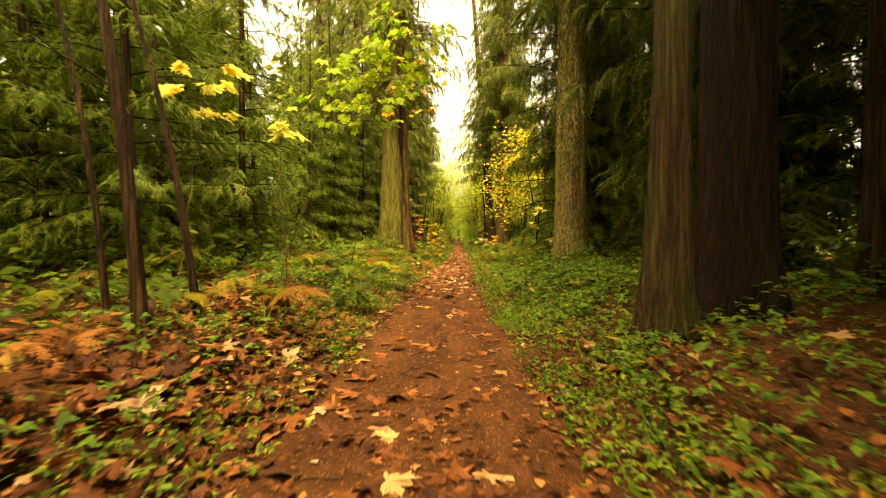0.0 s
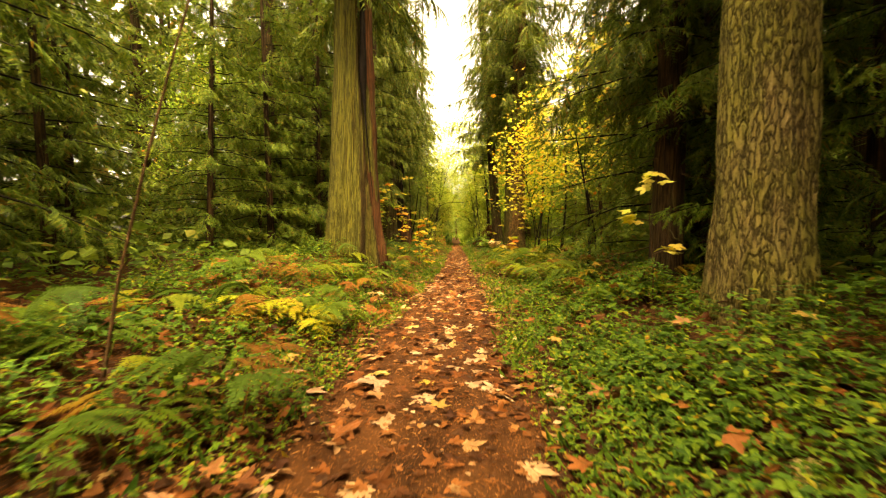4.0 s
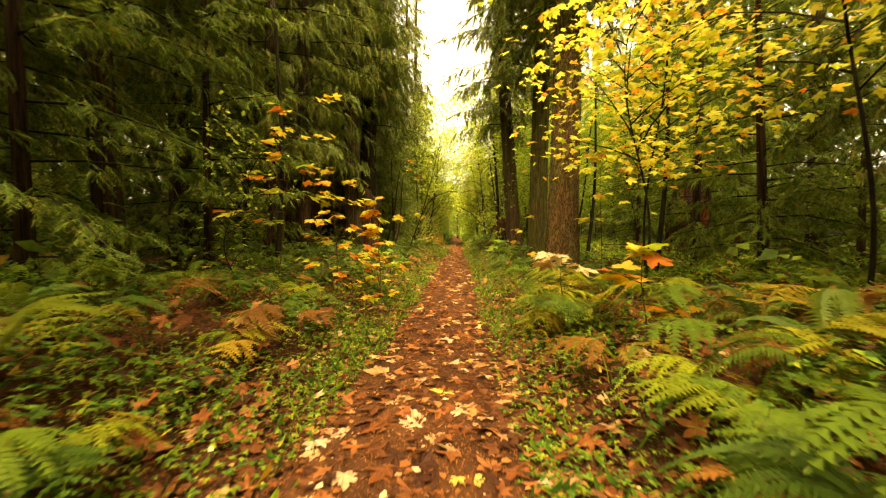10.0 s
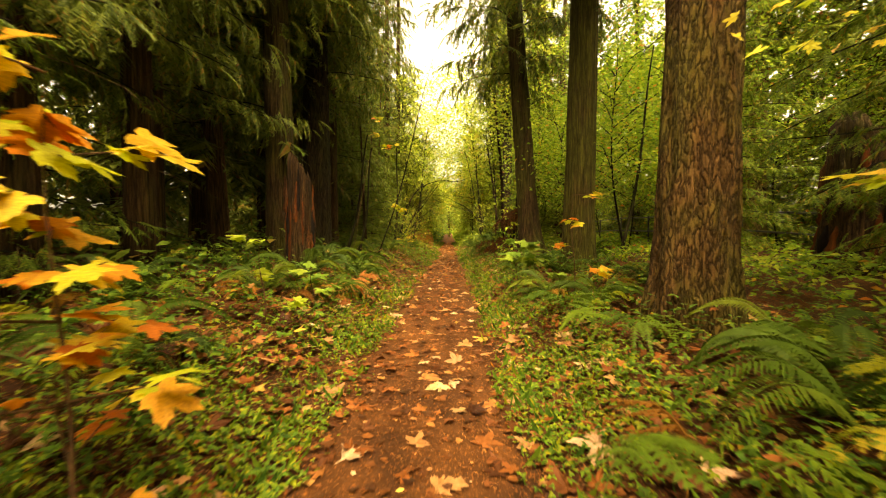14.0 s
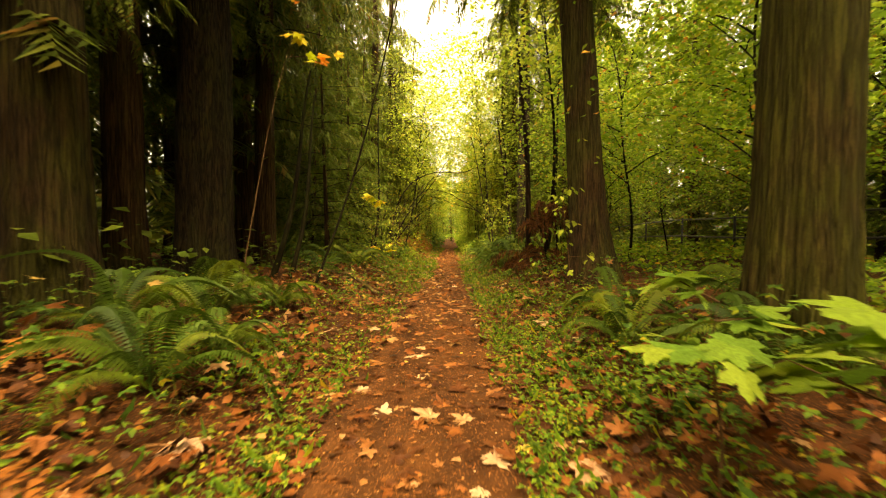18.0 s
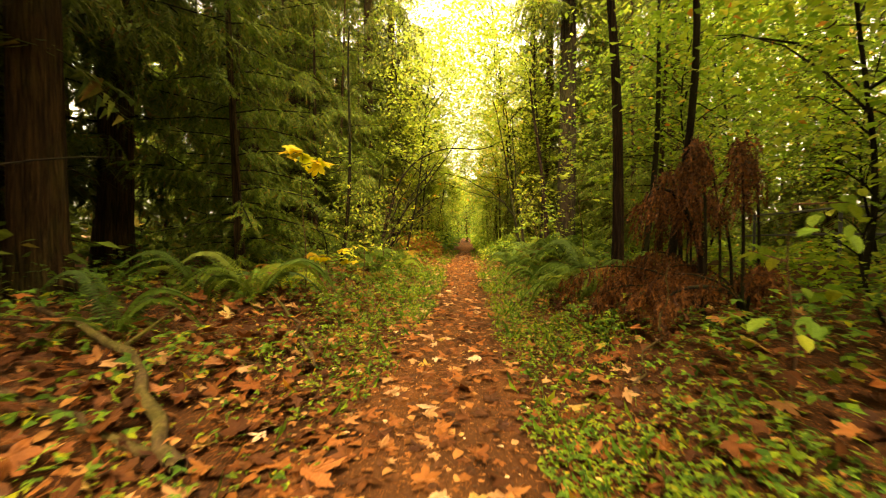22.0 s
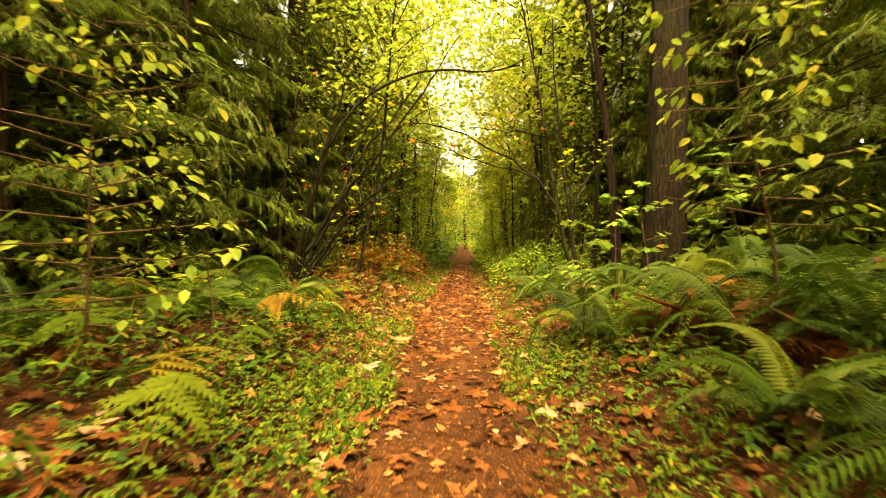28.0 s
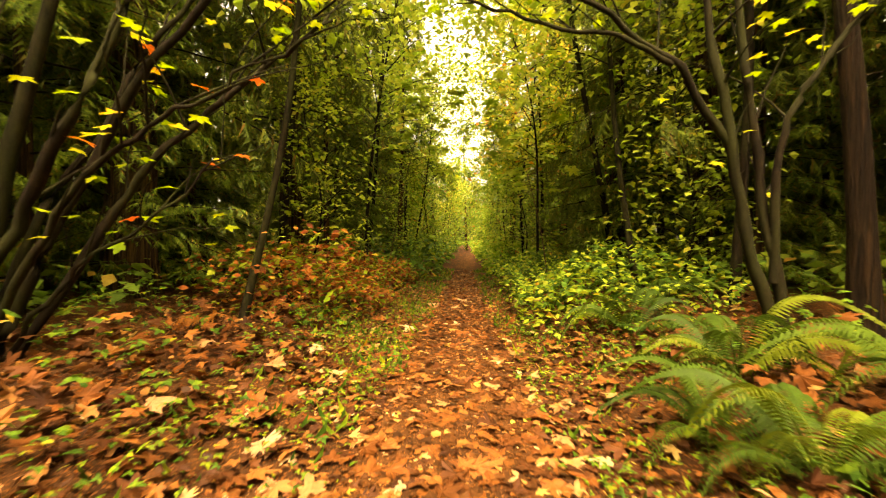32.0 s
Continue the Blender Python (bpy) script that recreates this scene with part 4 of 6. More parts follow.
LEAF_FRESH = mesh("maple_leaf", *MAPLE2, leaf_mat("fresh_maple_leaf", [(0.0, (0.16, 0.31, 0.03)), (0.6, (0.29, 0.43, 0.05)), (1.0, (0.46, 0.50, 0.08))], 0.55, True), False)
LEAF_HAZEL = mesh("oval_leaf", *OVAL, leaf_mat("hazel_leaf", [(0.0, (0.15, 0.26, 0.04)), (0.5, (0.28, 0.36, 0.055)), (0.9, (0.46, 0.46, 0.08)), (1.0, (0.60, 0.45, 0.09))], 0.5, True), False)
LEAF_GREEN_OVAL = mesh("oval_leaf", *OVAL, leaf_mat("green_oval_leaf", [(0.0, (0.10, 0.20, 0.03)), (0.7, (0.20, 0.30, 0.045)), (1.0, (0.36, 0.38, 0.06))], 0.45, True), False)
LEAF_GREEN = mesh("broad_leaf", *MAPLE2, leaf_mat("thimbleberry_leaf", [(0.0, (0.09, 0.19, 0.03)), (0.6, (0.17, 0.28, 0.045)), (1.0, (0.28, 0.36, 0.06))], 0.4, True), False)


def leaf_pose(p, az, droop, size, roll=0.0):
    return pose(*[float(c) for c in p], droop, roll, az) @ Matrix.Scale(size, 4)


def leafy_sapling(label, x, y, height, low, reach, count, leaf, size, seed, lean=(0, 0), group="maple saplings", droop=-14):
    r = np.random.default_rng(seed)
    ob = thing("maple_sapling", label, "sapling", group, at(x, y))
    s = np.linspace(0, 1, 8)
    stem = np.stack([lean[0] * s**1.4 + 0.03 * np.sin(s * 6), lean[1] * s**1.4, height * s], -1)
    part("stem", mesh("stem", *tube(stem, 0.010 * (1.15 - s), 6), M_TWIG), ob)
    tiers = max(3, count // 6)
    for k in range(tiers):
        h = (low + (height - low) * k / (tiers - 1)) / height
        base = np.array([np.interp(h, s, stem[:, c]) for c in range(3)])
        az = k * 2.1 + r.uniform(-0.4, 0.4)
        L = reach * (1.1 - 0.6 * h) * r.uniform(0.6, 1.15)
        tip = base + [math.cos(az) * L, math.sin(az) * L, L * r.uniform(-0.05, 0.3)]
        q = np.linspace(0, 1, 4)[:, None]
        twig = part("twig", mesh("twig", *tube(base + (tip - base) * q, np.linspace(0.006, 0.002, 4), 4), M_TWIG), ob)
        for j in range(max(1, round(count / tiers))):
            t = r.uniform(0.45, 1.05)
            p = base + (tip - base) * t + [r.normal(0, 0.06), r.normal(0, 0.06), r.normal(0, 0.03)]
            lf = part("leaf", leaf, twig)
            lf.matrix_local = leaf_pose(p, math.degrees(az) - 90 + r.normal(0, 55), r.normal(droop, 12), size * r.uniform(0.65, 1.2), r.normal(0, 14))
    return ob


leafy_sapling("young maple with tiers of yellow and orange leaves", -1.8, 20.8, 2.1, 0.3, 0.75, 84, LEAF_BIG, 0.13, 1)
leafy_sapling("tall thin maple with orange and yellow leaves", -2.7, 20.6, 3.0, 1.0, 1.1, 80, LEAF_BIG, 0.16, 36, (0.4, 0))
leafy_sapling("small maple holding large pale leaves over bracken", 1.4, 18.75, 1.0, 0.9, 0.34, 12, LEAF_CREAM, 0.19, 37)
leafy_sapling("small maple with yellow leaves among ferns", -1.35, 20.1, 1.0, 0.2, 0.5, 34, LEAF_BIG, 0.12, 2)
leafy_sapling("young maple with large orange leaves", -1.2, 21.4, 1.8, 0.6, 0.6, 54, LEAF_BIG, 0.17, 38)
leafy_sapling("low shoot holding one pale maple leaf", -1.15, 11.75, 0.42, 0.36, 0.15, 3, LEAF_CREAM, 0.125, 51)
leafy_sapling("small maple with orange and yellow leaves by the trail", -1.2, 21.4, 0.8, 0.15, 0.45, 28, LEAF_BIG, 0.11, 3)
leafy_sapling("thin maple holding a few big yellow leaves", -1.95, 36.65, 2.05, 1.9, 0.5, 16, LEAF_YELLOW, 0.19, 4, (0, 0), "maple saplings", -25)
leafy_sapling("low maple shoot with yellow leaves in a row", -1.75, 37.1, 0.72, 0.6, 0.75, 26, LEAF_YELLOW, 0.13, 24)
leafy_sapling("hazel with hanging yellow-green oval leaves", -1.95, 41.5, 2.2, 0.5, 0.95, 250, LEAF_HAZEL, 0.085, 25, (0.3, -0.1), "hazels", -38)
leafy_sapling("hazel with hanging yellow-green oval leaves", 2.2, 41.9, 2.2, 0.8, 0.85, 170, LEAF_HAZEL, 0.09, 26, (-0.5, -0.2), "hazels", -38)
leafy_sapling("hazel with yellow-green oval leaves over ferns", -2.6, 40.4, 2.1, 0.6, 0.85, 150, LEAF_HAZEL, 0.085, 27, (0.2, 0), "hazels", -38)
leafy_sapling("climbing shrub with green oval leaves at a trunk", 2.12, 31.75, 1.95, 0.2, 0.42, 66, LEAF_OVAL, 0.11, 28, (-0.1, 0), "hazels", -38)
leafy_sapling("leaning maple with lime leaves over the trail", -2.9, 6.3, 4.2, 2.6, 1.5, 340, LEAF_FRESH, 0.13, 5, (2.3, 0.1), "maple saplings", -48)
leafy_sapling("thin maple holding a few large pale yellow leaves", -2.25, 5.1, 2.4, 2.3, 0.3, 10, LEAF_PALE, 0.17, 53, (0, 0), "maple saplings", -35)
leafy_sapling("tall thin maple with a few yellow leaves over the trail", -2.3, 8.3, 5.0, 3.4, 1.2, 56, LEAF_BIG, 0.13, 35, (1.7, 0))
leafy_sapling("leaning maple with pale yellow leaves", -4.0, 5.5, 3.2, 2.5, 0.95, 46, LEAF_PALE, 0.16, 6, (0.6, 0), "maple saplings", -30)
leafy_sapling("low thimbleberry with broad pale green leaves", 1.5, 27.4, 0.95, 0.6, 0.5, 30, LEAF_GREEN, 0.18, 7)
leafy_sapling("low thimbleberry with broad pale green leaves", 1.45, 43.4, 1.3, 0.5, 0.5, 30, LEAF_GREEN, 0.12, 8)
leafy_sapling("small maple with orange leaves among bracken", 1.75, 17.6, 0.95, 0.4, 0.5, 18, LEAF_BIG, 0.19, 9)
leafy_sapling("small maple with pale yellow leaves over ferns", 2.3, 10.6, 1.5, 0.7, 0.7, 20, LEAF_PALE, 0.17, 10)
leafy_sapling("thin maple with yellow leaves by the big fir", 2.0, 25.6, 1.6, 0.5, 0.6, 24, LEAF_BIG, 0.14, 11)
leafy_sapling("young maple with large yellow leaves", 2.9, 21.8, 2.6, 0.9, 0.9, 34, LEAF_BIG, 0.16, 12)
leafy_sapling("small bush with yellow-green oval leaves", -1.9, 42.6, 1.1, 0.2, 0.5, 30, LEAF_OVAL, 0.11, 13)
leafy_sapling("small maple with green and yellow leaves", -1.7, 24.0, 0.9, 0.2, 0.4, 18, LEAF_LIME, 0.14, 14)

leafy_sapling("thimbleberry with broad pale green leaves above ferns", 2.0, 44.1, 1.5, 0.9, 0.5, 34, LEAF_GREEN, 0.11, 41, (0.1, 0))
leafy_sapling("thimbleberry with broad pale green leaves above ferns", 2.6, 44.5, 1.6, 0.9, 0.55, 36, LEAF_GREEN, 0.11, 42, (-0.1, 0))
leafy_sapling("thimbleberry with broad pale green leaves above ferns", 3.1, 43.5, 1.6, 0.9, 0.6, 36, LEAF_GREEN, 0.11, 43, (-0.2, 0))
leafy_sapling("low thimbleberry with broad pale green leaves", 1.75, 26.9, 0.9, 0.4, 0.55, 22, LEAF_GREEN, 0.2, 44)
leafy_sapling("low thimbleberry with broad pale green leaves", -1.6, 25.2, 0.6, 0.3, 0.4, 12, LEAF_GREEN, 0.18, 45)
leafy_sapling("slim maple with large lime leaves over the trail", 1.9, 53.2, 4.3, 2.2, 1.5, 130, LEAF_LIME, 0.2, 46, (-0.9, 0))
leafy_sapling("slim maple with large lime leaves over the trail", -1.8, 54.6, 5.0, 2.8, 1.6, 130, LEAF_LIME, 0.21, 47, (1.2, 0))
leafy_sapling("slim maple with yellow-green leaves in tiers", 2.7, 39.6, 3.6, 1.6, 1.0, 90, LEAF_LIME, 0.13, 48, (-0.4, 0.2))
leafy_sapling("hazel with bright lime oval leaves", -1.75, 38.9, 1.7, 0.4, 0.7, 70, LEAF_OVAL, 0.09, 49, (0.1, 0), "hazels", -38)
leafy_sapling("green-leaved shrub in front of dead brush", 2.08, 33.65, 1.15, 0.2, 0.5, 46, LEAF_GREEN_OVAL, 0.11, 52, (0.0, 0), "hazels", -38)
leafy_sapling("slim maple with a few orange leaves high up", -2.4, 30.5, 3.9, 3.2, 0.8, 18, LEAF_BIG, 0.15, 50, (0.8, 0.2))

# ---- vine maples that arch over the end of the walk ----
def arching(label, base, stems, leaves, seed):
    """Crooked mossy stems through control points given in the world, with twigs and a thin scatter of leaves."""
    r = np.random.default_rng(seed)
    ob = thing("vine_maple", label, "tree", "arching vine maples", pose(base[0], base[1], 0))
    tips = []
    for ctrl, rad in stems:
        c = np.array(ctrl, float) - [base[0], base[1], 0]
        u = np.linspace(0, 1, len(c))
        s = np.linspace(0, 1, 26)
        p = np.stack([np.interp(s, u, c[:, k]) for k in range(3)], -1)
        for _ in range(4):
            p[1:-1] = (p[:-2] + 2 * p[1:-1] + p[2:]) / 4
        kink = r.normal(0, 0.028, (26, 3))
        kink[1:-1] = (kink[:-2] + kink[1:-1] + kink[2:]) / 2
        p += kink * np.minimum(1, 3 * s)[:, None]
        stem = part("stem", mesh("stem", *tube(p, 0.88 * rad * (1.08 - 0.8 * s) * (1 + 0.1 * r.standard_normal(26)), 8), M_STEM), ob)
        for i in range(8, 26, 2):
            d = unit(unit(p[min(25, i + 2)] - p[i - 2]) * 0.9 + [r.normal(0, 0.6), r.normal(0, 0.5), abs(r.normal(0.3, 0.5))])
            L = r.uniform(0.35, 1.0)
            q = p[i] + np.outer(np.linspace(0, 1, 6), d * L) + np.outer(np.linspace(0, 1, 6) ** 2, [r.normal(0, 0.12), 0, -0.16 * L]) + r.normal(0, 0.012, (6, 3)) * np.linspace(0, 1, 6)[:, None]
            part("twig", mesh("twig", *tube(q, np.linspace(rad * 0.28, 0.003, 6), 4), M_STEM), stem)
            tips += [q[2], q[4], q[5]]
    tips = np.array(tips)
    pick = tips[r.integers(len(tips), size=leaves)] + r.normal(0, 0.12, (leaves, 3))
    a = r.uniform(0, 6.28, leaves)
    fwd = np.stack([np.cos(a), np.sin(a), r.uniform(-0.5, 0.1, leaves)], -1)
    nrm = np.stack([r.normal(0, 0.3, leaves), r.normal(0, 0.3, leaves), np.ones(leaves)], -1)
    part("foliage", mesh("foliage", *spread(*MAPLE1, pick, fwd, nrm, r.uniform(0.06, 0.12, leaves)), M_VINE_TURN, False), ob)


M_VINE_TURN = leaf_mat("turning_vine_maple", [(0.0, (0.17, 0.29, 0.018)), (0.55, (0.36, 0.44, 0.04)), (0.78, (0.62, 0.50, 0.06)), (0.84, (0.62, 0.16, 0.03)), (1.0, (0.42, 0.07, 0.02))], 0.5)
arching("many-stemmed mossy vine maple leaning over the trail", (-3.35, 47.5),
        [([(-3.5, 47.5, 0.1), (-3.25, 47.5, 0.9), (-3.05, 47.5, 2.0), (-2.75, 47.5, 2.9), (-2.37, 47.5, 3.6), (-1.77, 47.5, 4.33), (-1.0, 47.5, 4.7), (0, 47.5, 4.82), (0.74, 47.5, 4.72), (1.4, 47.5, 4.85)], 0.062),
         ([(-3.4, 47.4, 0.1), (-3.05, 47.3, 0.9), (-2.67, 47.3, 1.45), (-2.23, 47.3, 2.4), (-1.8, 47.4, 3.1), (-1.3, 47.4, 3.65), (-0.7, 47.4, 4.5)], 0.055),
         ([(-3.3, 47.6, 0.1), (-2.55, 47.7, 1.38), (-1.88, 47.8, 2.1), (-1.3, 47.8, 2.57), (-0.8, 47.8, 2.9)], 0.045),
         ([(-3.3, 47.4, 0.1), (-2.7, 47.3, 1.1), (-2.1, 47.2, 1.75), (-1.5, 47.2, 2.05), (-1.0, 47.2, 2.35)], 0.032),
         ([(-3.4, 47.5, 0.1), (-3.0, 47.6, 0.9), (-2.36, 47.6, 2.1), (-1.57, 47.6, 3.17), (-0.8, 47.6, 4.1), (-0.1, 47.6, 5.2)], 0.05),
         ([(-3.35, 47.3, 0.1), (-3.05, 47.2, 1.4), (-2.8, 47.1, 2.1), (-2.6, 47.1, 2.8), (-2.1, 47.0, 4.3)], 0.045),
         ([(-3.45, 47.5, 0.1), (-3.2, 47.8, 1.3), (-2.6, 48.1, 2.7), (-1.9, 48.3, 3.9), (-1.2, 48.4, 5.0)], 0.04),
         ([(-3.55, 47.5, 0.1), (-3.6, 47.3, 1.3), (-3.4, 47.1, 2.6), (-3.0, 46.9, 4.2)], 0.04),
         ([(-3.3, 47.5, 0.1), (-2.75, 47.5, 0.85), (-2.1, 47.6, 1.35), (-1.6, 47.7, 1.9)], 0.025)], 130, 3)
arching("forked vine maple with boughs reaching across the trail", (2.7, 48.2),
        [([(2.72, 48.2, 0.1), (2.62, 48.2, 0.85), (2.4, 48.2, 1.4), (2.32, 48.2, 2.16), (2.19, 48.2, 2.98), (2.0, 48.2, 3.9), (1.65, 48.3, 5.8), (1.4, 48.3, 7)], 0.06),
         ([(2.75, 48.2, 0.1), (2.72, 48.2, 0.85), (2.63, 48.25, 1.4), (2.53, 48.3, 2.35), (2.42, 48.3, 3.3), (2.33, 48.3, 3.9), (2.15, 48.4, 6.2)], 0.052),
         ([(2.33, 48.2, 1.95), (1.94, 48.1, 2.48), (1.5, 48.1, 2.93), (0.68, 48.1, 3.34), (0.0, 48.1, 3.75), (-1.0, 48.1, 3.9)], 0.036),
         ([(1.8, 48.1, 2.62), (1.5, 48.05, 2.75), (1.06, 48.0, 2.85), (0.36, 48.0, 3.06), (-0.23, 48.0, 3.3), (-1.1, 48.0, 3.45)], 0.024),
         ([(2.05, 48.2, 3.55), (1.5, 48.2, 3.68), (1.0, 48.2, 3.7), (0.05, 48.2, 3.85)], 0.022),
         ([(2.66, 48.2, 0.9), (2.65, 48.15, 2.0), (2.92, 48.1, 2.65), (3.4, 48.0, 3.2), (4.0, 48.0, 3.7)], 0.035)], 120, 5)

# ---- snags, dead brush and fallen wood ----
def snag(label, x, y, h, r, seed):
    """A hollowing stump: a dark core with long splinters of red wood round its broken rim and roots at its foot."""
    rr = np.random.default_rng(seed)
    ob = thing("broken_snag", label, "dead tree", "", at(x, y))
    v, f = trunk_shape(h, r, r * 0.5, 0.8, 0.2, 48, 30, (0, 0), seed)
    v = v.reshape(30, 48, 3)
    jag = rr.uniform(-0.3, 0.05, 48)
    jag = (jag + np.roll(jag, 1) + np.roll(jag, 2)) / 3 + 0.22 * np.sin(np.arange(48) / 48 * 6.28 + seed)
    v[:, :, 2] += jag[None] * smoothstep(0.45, 1, np.linspace(0, 1, 30))[:, None] * h * 0.4
    v[-1, :, :2] *= 0.8
    core = part("trunk", mesh("trunk", v.reshape(-1, 3), f, M_CEDAR_RED), ob)
    for k in range(30):
        a = 6.28 * k / 30 + rr.uniform(-0.1, 0.1)
        z0, L, w = rr.uniform(0.0, 0.5) * h, rr.uniform(0.15, 0.5) * h, r * rr.uniform(0.10, 0.22)
        t = np.linspace(0, 1, 9)
        out = r * (1.03 - 0.12 * (z0 + L * t) / h) + 0.012 * rr.standard_normal(9)
        p = np.stack([out * np.cos(a + 0.08 * t), out * np.sin(a + 0.08 * t), z0 + L * t], -1)
        wide = w * np.interp(t, [0, 0.1, 0.7, 1], [0.7, 1.0, 0.9, 0.15]) * rr.uniform(0.75, 1.2, 9)
        # Every fifth splinter is near black, painted as shade between the red ones.
        part("splinter", mesh("splinter", *tube(p, wide, 6), (M_ROT, M_CEDAR_RED, M_CEDAR_RUST, M_ROT, M_HOLLOW_SHADE)[k % 5]), core)
    for k in range(5):
        a, L = 6.28 * k / 5 + rr.uniform(-0.3, 0.3), r * rr.uniform(1.4, 2.0)
        t = np.linspace(0, 1, 6)
        part("root", mesh("root", *tube(np.stack([L * t * math.cos(a), L * t * math.sin(a), r * (0.9 - 1.3 * t)], -1), r * 0.4 * (1.1 - 0.8 * t), 8), M_ROT), ob)


snag("broken rotten cedar snag with red crumbling wood", -2.75, 27.8, 2.5, 0.26, 4)
snag("tall dark broken stump beyond the ferns", 7.4, 26.9, 2.9, 0.55, 5)
snag("short red rotten stump near the fence", 8.6, 20.0, 1.5, 0.35, 6)

brush = thing("dead_brush", "toppled dead conifer with rust-brown hanging needles", "dead tree", "", at(2.8, 35.35))
r_ = np.random.default_rng(12)
NEEDLES = spray(5, 0.13, 9)
bp, bf, bn, bs = [], [], [], []
for k in range(32):
    main = k < 3
    a = radians(r_.uniform(150, 265))
    tall = k % 3 == 0
    L = r_.uniform(0.25, 0.65) if tall else r_.uniform(0.6, 1.35)
    top = r_.uniform(1.3, 1.95) if tall else r_.uniform(0.25, 0.85)
    s = np.linspace(0, 1, 10)
    out = smoothstep(0.1, 1.0, s) * L
    x0, y0 = r_.uniform(-0.25, 0.5), r_.uniform(-0.4, 1.2)
    p = np.stack([x0 + math.cos(a) * out, y0 + math.sin(a) * out * 0.7, top * np.sin(s * 2.3) - 0.15 * s * s], -1)
    part("branch", mesh("branch", *tube(p, (0.035 if main else 0.016) * (1.1 - s), 5), M_STEM), brush)
    for t in np.linspace(0.4, 1, 22):
        c = np.array([np.interp(t, s, p[:, j]) for j in range(3)])
        for _ in range(6):
            bp.append(c + r_.normal(0, 0.035, 3))
            bf.append([r_.normal(0, 0.35) + 0.3 * math.cos(a), r_.normal(0, 0.35) + 0.3 * math.sin(a), -1])
            bn.append([r_.normal(), r_.normal(), 0.2])
            bs.append(r_.uniform(0.08, 0.24))
part("dead_needles", mesh("dead_needles", *spread(*NEEDLES, np.array(bp), np.array(bf), np.array(bn), np.array(bs)), M_RUST, False), brush)


def stick(label, pts, rad, twigs=()):
    ob = thing("fallen_branch", label, "branch", "", None)
    p = np.array(pts, float)
    s = np.linspace(0, 1, 12)
    c = np.stack([np.interp(s, np.linspace(0, 1, len(p)), p[:, k]) for k in range(3)], -1)
    c[:, 2] += ground_z(c[:, 0], c[:, 1])
    c[1:-1] += 0.02 * np.random.default_rng(len(pts)).normal(0, 1, (10, 3))
    main = part("stem", mesh("stem", *tube(c, rad * (1.1 - 0.6 * s), 7), M_DEADWOOD), ob)
    for a, b in twigs:
        q = np.array([a, b], float)
        q[:, 2] += ground_z(q[:, 0], q[:, 1])
        part("twig", mesh("twig", *tube(np.linspace(q[0], q[1], 5), np.linspace(rad * 0.5, 0.004, 5), 5), M_DEADWOOD), main)


stick("long bare fallen branch lying on leaf litter", [(-1.05, 33.1, 0.07), (-1.46, 33.4, 0.13), (-1.95, 33.8, 0.18), (-2.6, 34.1, 0.20), (-3.34, 34.4, 0.2)], 0.038, [((-1.95, 33.8, 0.18), (-1.97, 34.3, 0.36)), ((-2.6, 34.1, 0.20), (-2.9, 33.7, 0.34))])
stick("mossy fallen branch across the leaves", [(-1.22, 33.2, 0.04), (-1.9, 33.2, 0.07), (-2.7, 33.3, 0.06)], 0.026)
log = thing("fallen_log", "rotten red-brown log half hidden by ferns", "log", "", None)
lp = np.linspace(0, 1, 14)
lx, ly = 1.95 + 0.6 * lp, 43.2 - 2.9 * lp
part("bole", mesh("bole", *tube(np.stack([lx, ly, ground_z(lx, ly) + 0.03 + 0.03 * np.sin(lp * 9)], -1), 0.13 + 0.02 * np.sin(lp * 17) + 0.015 * np.cos(lp * 31), 16), M_ROT), log)
for k, (a, L) in enumerate([(2.6, 0.5), (3.9, 0.7), (3.2, 0.45)]):
    b = np.array([lx[3 + 4 * k], ly[3 + 4 * k], float(ground_z(lx[3 + 4 * k], ly[3 + 4 * k])) + 0.1])
    part("branch", mesh("branch", *tube(b + np.outer(np.linspace(0, 1, 5), [math.cos(a) * L, math.sin(a) * L * 0.5, 0.3 * L]), np.linspace(0.025, 0.006, 5), 6), M_ROT), log)
stick("thin fallen branch on the bank", [(-1.0, 34.6, 0.05), (-1.6, 35.4, 0.2), (-2.2, 36.0, 0.1)], 0.02)
stick("thin twig lying across the trail edge", [(-1.05, 1.9, 0.03), (-0.7, 1.85, 0.03), (-0.4, 1.9, 0.02)], 0.006)
stick("thin fallen twig in the leaves", [(-1.5, 34.3, 0.04), (-1.0, 34.7, 0.05), (-0.7, 35.2, 0.03)], 0.007)
stick("curved dead stalk beside dead brush", [(1.5, 34.3, 0.02), (1.75, 34.4, 0.4), (1.85, 34.5, 0.8)], 0.009)

# ---- pipe fence beyond the right-hand trees ----
fence = thing("pipe_fence", "black pipe fence with two rails behind the trees", "fence")


def rail_top(y):
    return np.interp(y, [24, 36], [0.92, 1.32])


for y in np.arange(12, 60, 3.0):
    z = float(ground_z(9.8, y))
    top = float(rail_top(y))
    part("post", mesh("post", *tube([(9.8, y, z - 0.2), (9.8, y, z + 0.5), (9.8, y, z + top + 0.06)], [0.04] * 3, 8), M_PIPE), fence)
for h in (1.0, 0.5):
    yy = np.arange(12, 58, 3.0)
    part("rail", mesh("rail", *tube(np.stack([0 * yy + 9.8, yy, ground_z(9.8 + 0 * yy, yy) + h * rail_top(yy)], -1), [0.03] * len(yy), 8), M_PIPE), fence)

